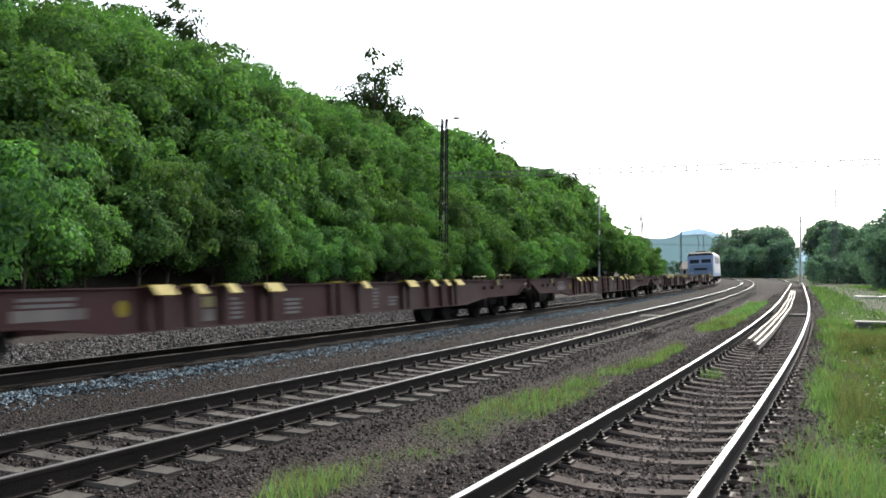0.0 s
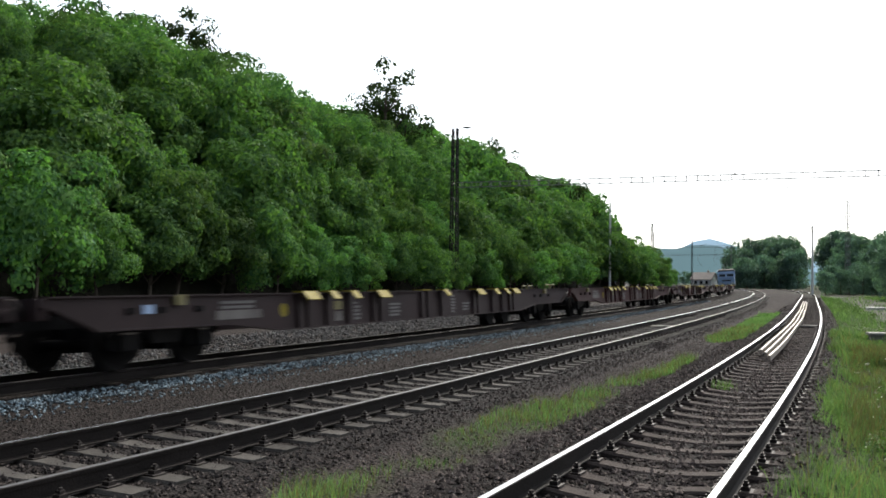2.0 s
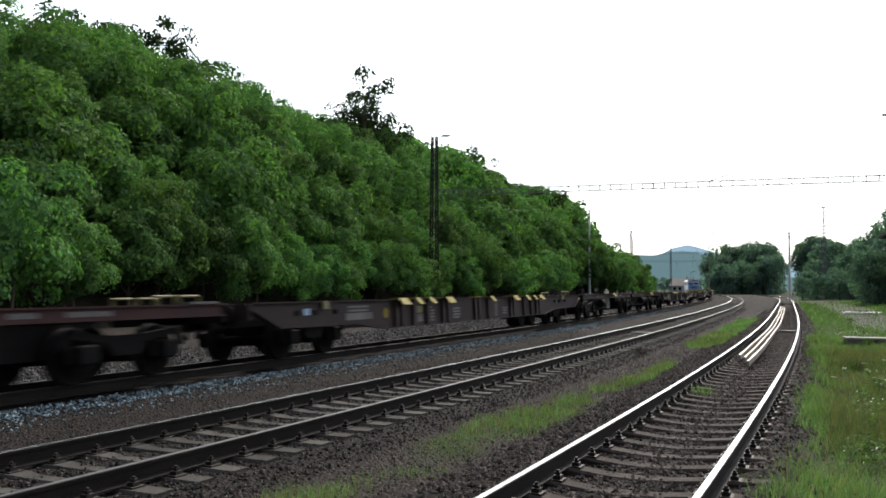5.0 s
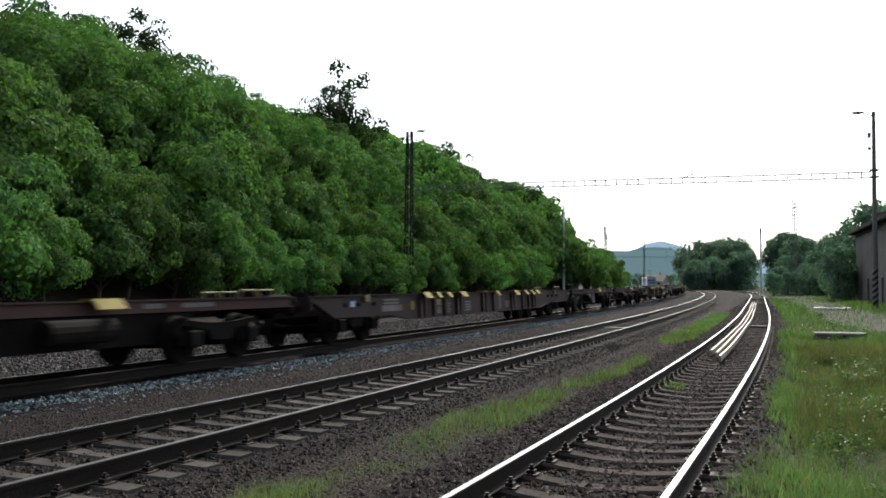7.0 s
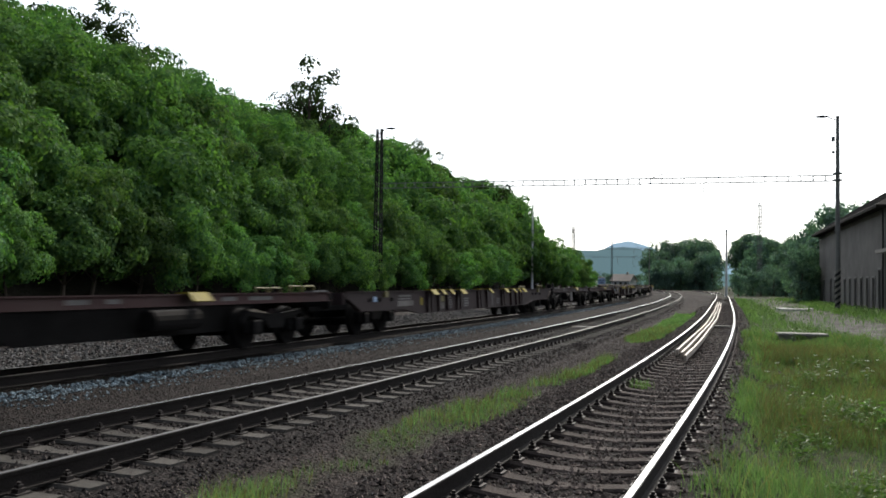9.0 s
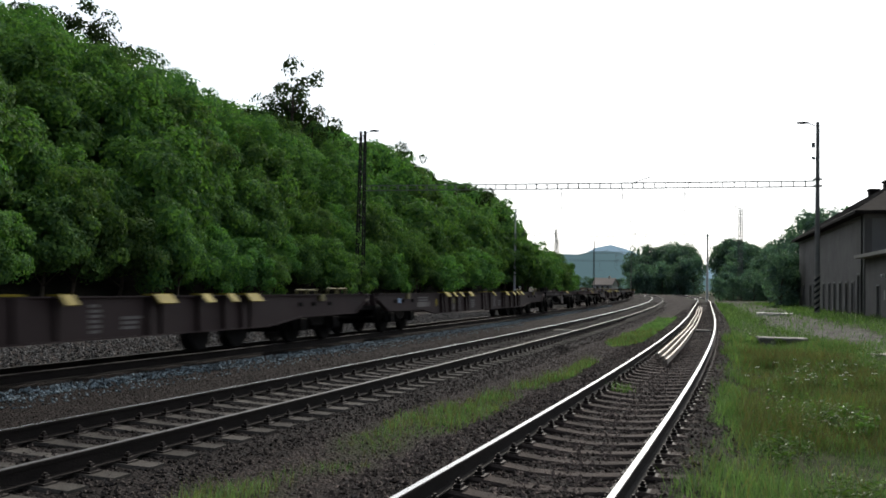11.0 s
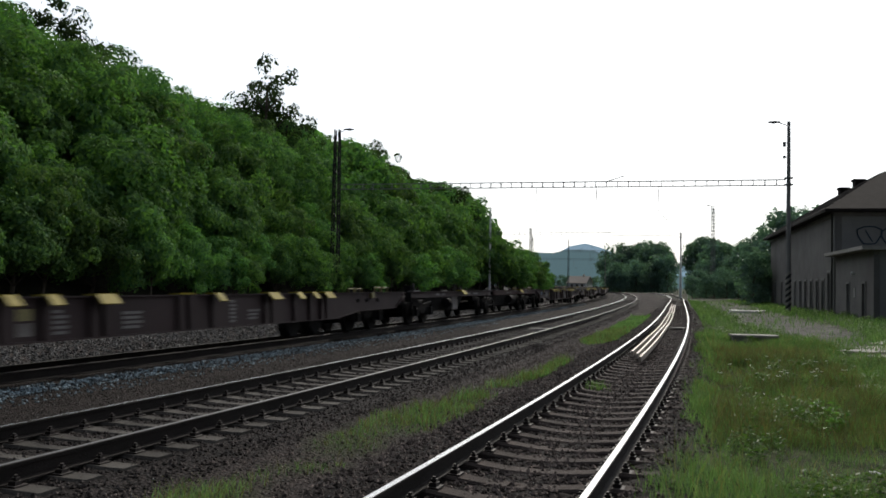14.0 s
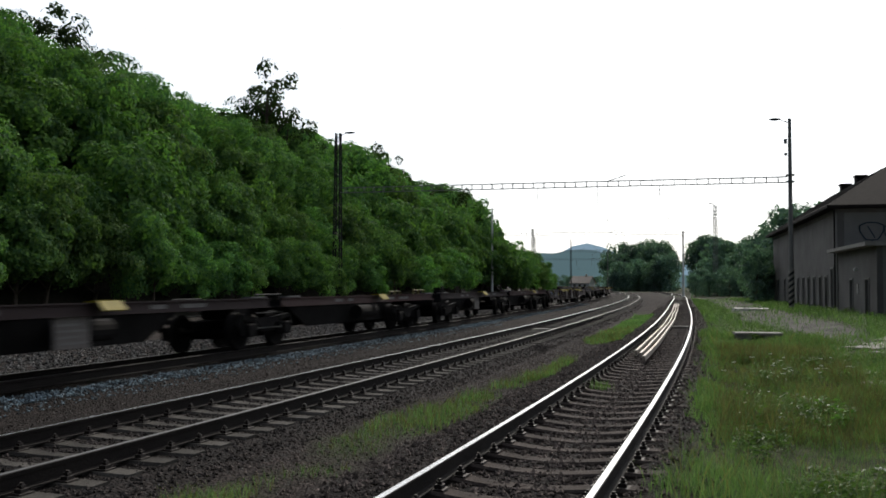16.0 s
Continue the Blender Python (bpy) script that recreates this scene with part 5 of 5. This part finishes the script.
def deep_wagon(paint, label, rusty=False):
    """Eighty-foot container flat with deep fish-bellied side sills."""
    t = thing("container_wagon", label, "freight wagon", group="wagons of the train")
    half = 12.65
    stops = [(0, 0.50), (7.0, 0.50), (8.6, 0.67), (11.7, 0.69), (12.5, 1.02), (12.7, 1.06)]
    xs = [-half, -12.5, -11.7, -8.6, -7.0, 7.0, 8.6, 11.7, 12.5, half]
    lugs = [(-6.15, 0.5), (-5.25, 0.27), (-4.35, 0.27), (-3.05, 0.5), (-0.45, 0.5), (0.6, 0.27), (3.05, 0.5), (4.4, 0.27), (5.3, 0.27), (6.15, 0.5)]
    for side in (-1, 1):
        y = side * 1.27
        side_plate(t, stops, xs, y, 1.165, paint)
        for x, w in lugs:
            for q in ((-w * 0.36, w * 0.36) if w > 0.4 else (0.0,)) if side < 0 else ():
                part("stiffener", Shape().box(x + q - 0.10, x + q + 0.10, y - 0.087, y - 0.012, 0.5, 1.165), paint, t)
            if abs(x + 0.45) < 0.01:
                part("lug_flap", Shape().box(x - w / 2, x + w / 2, y - 0.12, y + 0.14, 1.19, 1.225), YELLOW, t)
            else:
                flap(t, x, w, side)
        for x in (-9.9, 9.7):
            part("step_bracket", Shape().box(x - 0.12, x + 0.12, min(y, y + side * 0.09), max(y, y + side * 0.09), 1.02, 1.19), YELLOW_DULL, t, "small yellow bracket")
            for q in (-1.1, -0.4, 0.5):
                part("hook", Shape().box(x + q - 0.07, x + q + 0.07, min(y, y + side * 0.05), max(y, y + side * 0.05), 0.9, 1.0), UNDER, t)
        if side > 0:
            continue
        g = random.Random(5)
        yb = y - 0.012
        for x0, z0, n, w in ((-8.8, 0.93, 2, 1.1), (-4.3, 0.58, 5, 0.5), (-2.4, 0.6, 4, 0.6), (1.3, 0.58, 6, 0.32), (2.1, 0.62, 3, 0.55)):
            for k in range(n):
                part("lettering_bar", Shape().box(x0, x0 + w * g.uniform(0.7, 1.0), yb - 0.004, yb, z0 + k * 0.085, z0 + k * 0.085 + 0.05), LETTER, t)
        part("label_plate", Shape().box(-4.95, -4.62, yb - 0.006, yb, 0.82, 1.0), YELLOW_DULL, t, "small dull yellow label plate")
        part("label_plate", Shape().box(-4.95, -4.62, yb - 0.006, yb, 0.58, 0.78), DIRTY_PANEL, t, "small dirty white label plate")
        if paint is PAINT_BROWN:
            part("label_plate", Shape().box(-10.7, -10.48, yb - 0.006, yb, 0.9, 1.04), BLUE_PAINT, t, "small blue label plate")
        part("label_plate", Shape().box(-8.9, -7.6, yb - 0.005, yb, 0.74, 0.9), DIRTY_PANEL, t, "faded pale inscription field")
        part("warning_disc", Shape().lathe([(0, 0.13), (0.005, 0.13)], 18, m=pose(-6.85, yb - 0.006, 0.86)), YELLOW, t, "round yellow marking")
    part("centre_sill", Shape().box(-half, half, -0.3, -0.25, 0.72, 1.12).box(-half, half, 0.25, 0.3, 0.72, 1.12).box(-half, half, -0.38, 0.38, 1.1, 1.13), UNDER, t)
    for x in np.arange(-11.6, 11.7, 1.66):
        part("cross_member", Shape().box(float(x) - 0.08, float(x) + 0.08, -1.2, 1.2, 0.92, 1.1), UNDER, t)
    for x in (-half, half):
        part("headstock", Shape().box(x - 0.06, x + 0.06, -1.3, 1.3, 0.86, 1.17, c=0.02), paint, t)
    for x in (4.7, 6.05):
        part("brake_unit", Shape().prism([(x - 0.36, [(-1.12, 0.5), (-0.85, 0.5), (-0.85, 0.34), (-1.1, 0.34)]), (x - 0.12, [(-1.12, 0.5), (-0.8, 0.5), (-0.8, 0.12), (-1.1, 0.12)]), (x + 0.2, [(-1.12, 0.5), (-0.8, 0.5), (-0.8, 0.12), (-1.1, 0.12)]), (x + 0.34, [(-1.12, 0.5), (-0.85, 0.5), (-0.85, 0.3), (-1.1, 0.3)])]), UNDER, t, "dark brake gear under the frame")
    bogie(t, -9.95)
    bogie(t, 9.95)
    buffers(t, 12.97, 1)
    buffers(t, -12.97, -1)
    handrails(t, 11.6, 1)
    return t


def low_wagon(label):
    """Articulated two-part flat with shallow sills over dark running gear, on three bogies."""
    t = thing("articulated_wagon", label, "freight wagon", group="wagons of the train")
    for a, b, lead in ((-12.75, 0.05, False), (0.75, 12.75, True)):
        mid = (a + b) / 2
        for side in (-1, 1):
            y = side * 1.26
            paint = PAINT_RED if lead else PAINT_BROWN
            part("side_sill", Shape().box(a, b, min(y, y + side * 0.025), max(y, y + side * 0.025), 0.995, 1.165), paint, t)
            for z in (0.97, 1.165):
                part("flange", Shape().box(a, b, min(y - side * 0.05, y + side * 0.09), max(y - side * 0.05, y + side * 0.09), z, z + 0.025), paint, t)
            flap(t, mid + 0.4, 0.6, side)
            for x in (a + 0.5, b - 0.6):
                part("lug_flap", Shape().box(x - 0.35, x + 0.35, y - 0.11, y + 0.13, 1.19, 1.23), LETTER, t, "pale worn lug")
            for x0, w in ((a + 3.2, 0.5), (a + 4.1, 0.35), (b - 3.6, 0.9), (b - 4.6, 0.5)) if side < 0 else ():
                part("lettering_bar", Shape().box(x0, x0 + w, y - 0.03, y - 0.0255, 1.04, 1.12), LETTER, t)
            # deep girder standing in the shade, sloping up to the bogies
            yy = side * 0.55
            sh = Shape().prism([(mid - 4.3, [(yy - 0.02, 0.95), (yy + 0.02, 0.95), (yy + 0.02, 1.0), (yy - 0.02, 1.0)]), (mid - 3.2, [(yy - 0.02, 0.42), (yy + 0.02, 0.42), (yy + 0.02, 1.0), (yy - 0.02, 1.0)]), (mid + 2.6, [(yy - 0.02, 0.42), (yy + 0.02, 0.42), (yy + 0.02, 1.0), (yy - 0.02, 1.0)]), (mid + 3.7, [(yy - 0.02, 0.95), (yy + 0.02, 0.95), (yy + 0.02, 1.0), (yy - 0.02, 1.0)])])
            part("girder", sh, UNDER, t)
        part("floor_plate", Shape().box(a, b, -0.6, 0.6, 0.98, 1.02), UNDER, t)
        for x in np.arange(a + 0.3, b, 1.7):
            part("cross_member", Shape().box(float(x) - 0.07, float(x) + 0.07, -1.22, 1.22, 1.0, 1.14), UNDER, t)
        part("air_tank", Shape().tube((mid - 0.3, -0.85, 0.72), (mid + 1.1, -0.85, 0.72), 0.2, n=14).tube((mid + 1.1, -0.85, 0.72), (mid + 1.2, -0.85, 0.72), 0.2, 0.1, 14), WHEEL_STEEL, t)
        if not lead:
            for side in (-1, 1):
                y = side * 1.24
                part("panel", Shape().box(mid - 0.75, mid + 0.1, y - 0.015, y + 0.015, 0.45, 0.97, c=0.005), DIRTY_PANEL, t, "dirty pale inscription panel")
                for k in range(4):
                    part("lettering_bar", Shape().box(mid - 0.68, mid - 0.12 * (k % 2), y + side * 0.015 - 0.003, y + side * 0.015 + 0.003, 0.52 + 0.1 * k, 0.56 + 0.1 * k), LETTER, t)
    # steps and rails at the joint
    for side in (-1, 1):
        y = side * 1.1
        sh = Shape()
        for x in (-0.22, 1.02):
            sh.tube((x, y, 0.45), (x, y, 1.3), 0.02, n=6)
        for z in (0.5, 0.85, 1.28):
            sh.tube((-0.22, y, z), (1.02, y, z), 0.02, n=6)
        part("step_frame", sh, MAST_DARK, t, "dark step frame at the joint")
    part("joint", Shape().box(-0.1, 0.9, -0.4, 0.4, 0.75, 1.05, c=0.05), UNDER, t)
    for x in (-10.6, 0.4, 10.6):
        bogie(t, x)
    for x, s in ((-12.75, -1), (12.75, 1)):
        part("headstock", Shape().box(x - 0.06, x + 0.06, -1.3, 1.3, 0.85, 1.17, c=0.02), UNDER, t)
        buffers(t, 13.35 * s, s)
    handrails(t, 12.3, 1)
    part("hand_brake", Shape().box(-12.12, -11.95, -1.1, -0.85, 1.19, 1.42).tube((-12.05, -1.2, 1.35), (-12.05, -1.15, 1.35), 0.14, n=14), UNDER, t)
    return t


def locomotive():
    """Four-axle electric locomotive, blue ends and white sides."""
    t = thing("electric_locomotive", "blue and white electric locomotive with a raised pantograph", "locomotive")
    ring = lambda w, z1, r: [(-w, 0.95), (w, 0.95), (w, z1 - r), (w - r, z1), (-w + r, z1), (-w, z1 - r)]
    part("body", Shape().prism([(-8.5, ring(1.48, 3.82, 0.28)), (8.5, ring(1.48, 3.82, 0.28))]), WHITE_PAINT, t, "white locomotive body")
    for s in (-1, 1):
        cab = part("cab", Shape().prism([(s * 8.5, ring(1.482, 3.82, 0.28)), (s * 8.95, [(-1.46, 0.95), (1.46, 0.95), (1.46, 3.4), (1.2, 3.66), (-1.2, 3.66), (-1.46, 3.4)]), (s * 9.4, [(-1.36, 0.95), (1.36, 0.95), (1.36, 2.1), (1.3, 2.4), (-1.3, 2.4), (-1.36, 2.1)])]), BLUE_PAINT, t, "blue cab end")
        part("cab_roof", Shape().prism([(s * 8.4, [(-1.5, 3.5), (1.5, 3.5), (1.22, 3.86), (-1.22, 3.86)]), (s * 9.02, [(-1.44, 3.42), (1.44, 3.42), (1.2, 3.7), (-1.2, 3.7)])]), MAST_DARK, t, "dark roof edge over the cab")
        for y in (-0.66, 0.66):
            sh = Shape()
            d = 0.02 * s
            sh.add([(s * 9.335 + d, y - 0.55, 2.55), (s * 9.335 + d, y + 0.55, 2.55), (s * 9.03 + d, y + 0.5, 3.36), (s * 9.03 + d, y - 0.5, 3.36),
                    (s * 9.2, y - 0.55, 2.55), (s * 9.2, y + 0.55, 2.55), (s * 8.9, y + 0.5, 3.36), (s * 8.9, y - 0.5, 3.36)],
                   [(0, 1, 2, 3), (7, 6, 5, 4), (0, 4, 5, 1), (1, 5, 6, 2), (2, 6, 7, 3), (3, 7, 4, 0)])
            part("windscreen", sh, GLASS_DARK, cab, "dark windscreen pane")
            part("headlight", Shape().box(min(s * 9.38, s * 9.43), max(s * 9.38, s * 9.43), y * 1.5 - 0.17, y * 1.5 + 0.17, 1.35, 1.52), WHITE_PAINT, cab)
        part("grille", Shape().box(min(s * 9.385, s * 9.41), max(s * 9.385, s * 9.41), -0.72, 0.72, 1.75, 1.98), MAST_DARK, cab, "dark plate on the nose")
        part("bumper_beam", Shape().box(min(s * 9.0, s * 9.5), max(s * 9.0, s * 9.5), -1.4, 1.4, 0.55, 0.97, c=0.05), MAST_DARK, t)
        buffers(t, s * 9.95, s)
    for side in (-1, 1):
        y = side * 1.483
        for x in (-5, -2, 1, 4):
            part("side_grille", Shape().box(x - 0.7, x + 0.7, min(y, y + side * 0.02), max(y, y + side * 0.02), 2.5, 3.3), GALVANISED, t)
        part("side_stripe", Shape().box(-8.4, 8.4, min(y, y + side * 0.006), max(y, y + side * 0.006), 1.0, 1.35), BLUE_PAINT, t)
        part("side_window", Shape().box(7.6, 8.2, min(y, y + side * 0.015), max(y, y + side * 0.015), 2.5, 3.2), GLASS_DARK, t)
    part("roof_equipment", Shape().box(-4.5, 4.5, -0.75, 0.75, 3.82, 4.02, c=0.06).box(-7.5, -5.8, -0.6, 0.6, 3.82, 4.0, c=0.05).tube((-3, 0.4, 4.1), (3, 0.4, 4.1), 0.04, n=6), MAST_DARK, t)
    sh = Shape()
    for y in (-0.35, 0.35):
        sh.tube((-6.6, y, 4.0), (-5.2, y * 0.8, 4.9), 0.035, n=6).tube((-5.2, y * 0.8, 4.9), (-6.4, y * 0.9, 5.95), 0.03, n=6)
    sh.bar((-6.45, -0.8, 5.98), (-6.45, 0.8, 5.98), 0.25, 0.05)
    part("pantograph", sh, MAST_DARK, t, "raised pantograph")
    for x in (-5.2, 5.2):
        bogie(t, x)
    return t


RED_WAGON = deep_wagon(PAINT_RED, "empty maroon container wagon with yellow lugs")
BROWN_WAGON = deep_wagon(PAINT_BROWN, "empty grey-brown container wagon with yellow lugs")
LOW_WAGON = low_wagon("empty articulated container flat, dark with rusty sills")
LOCO = locomotive()

# The train from its engine back, by kind.
SPEED = 27.96
ORDER = "LRRRRRBBQBQBQBQBBBQBQQB"


def make_train():
    """Every vehicle with the place of its middle on the line at the start."""
    kinds = {"L": (LOCO, 19.9), "R": (RED_WAGON, 25.94), "B": (BROWN_WAGON, 25.94), "Q": (LOW_WAGON, 26.7)}
    tail, used, out = 131.3, set(), []
    for k in ORDER:
        ob, length = kinds[k]
        v = copy_thing(ob, Matrix()) if k in used else ob
        used.add(k)
        out.append((v, tail - length / 2))
        tail -= length
    return out


TRAIN = make_train()


def motions():
    """The train runs steadily along its canted track."""
    for v, s in TRAIN:
        walk(v, [(t, MAIN.place(s + SPEED * t, -GAP, 0.016, 0, CANT)) for t in range(17)])


motions()
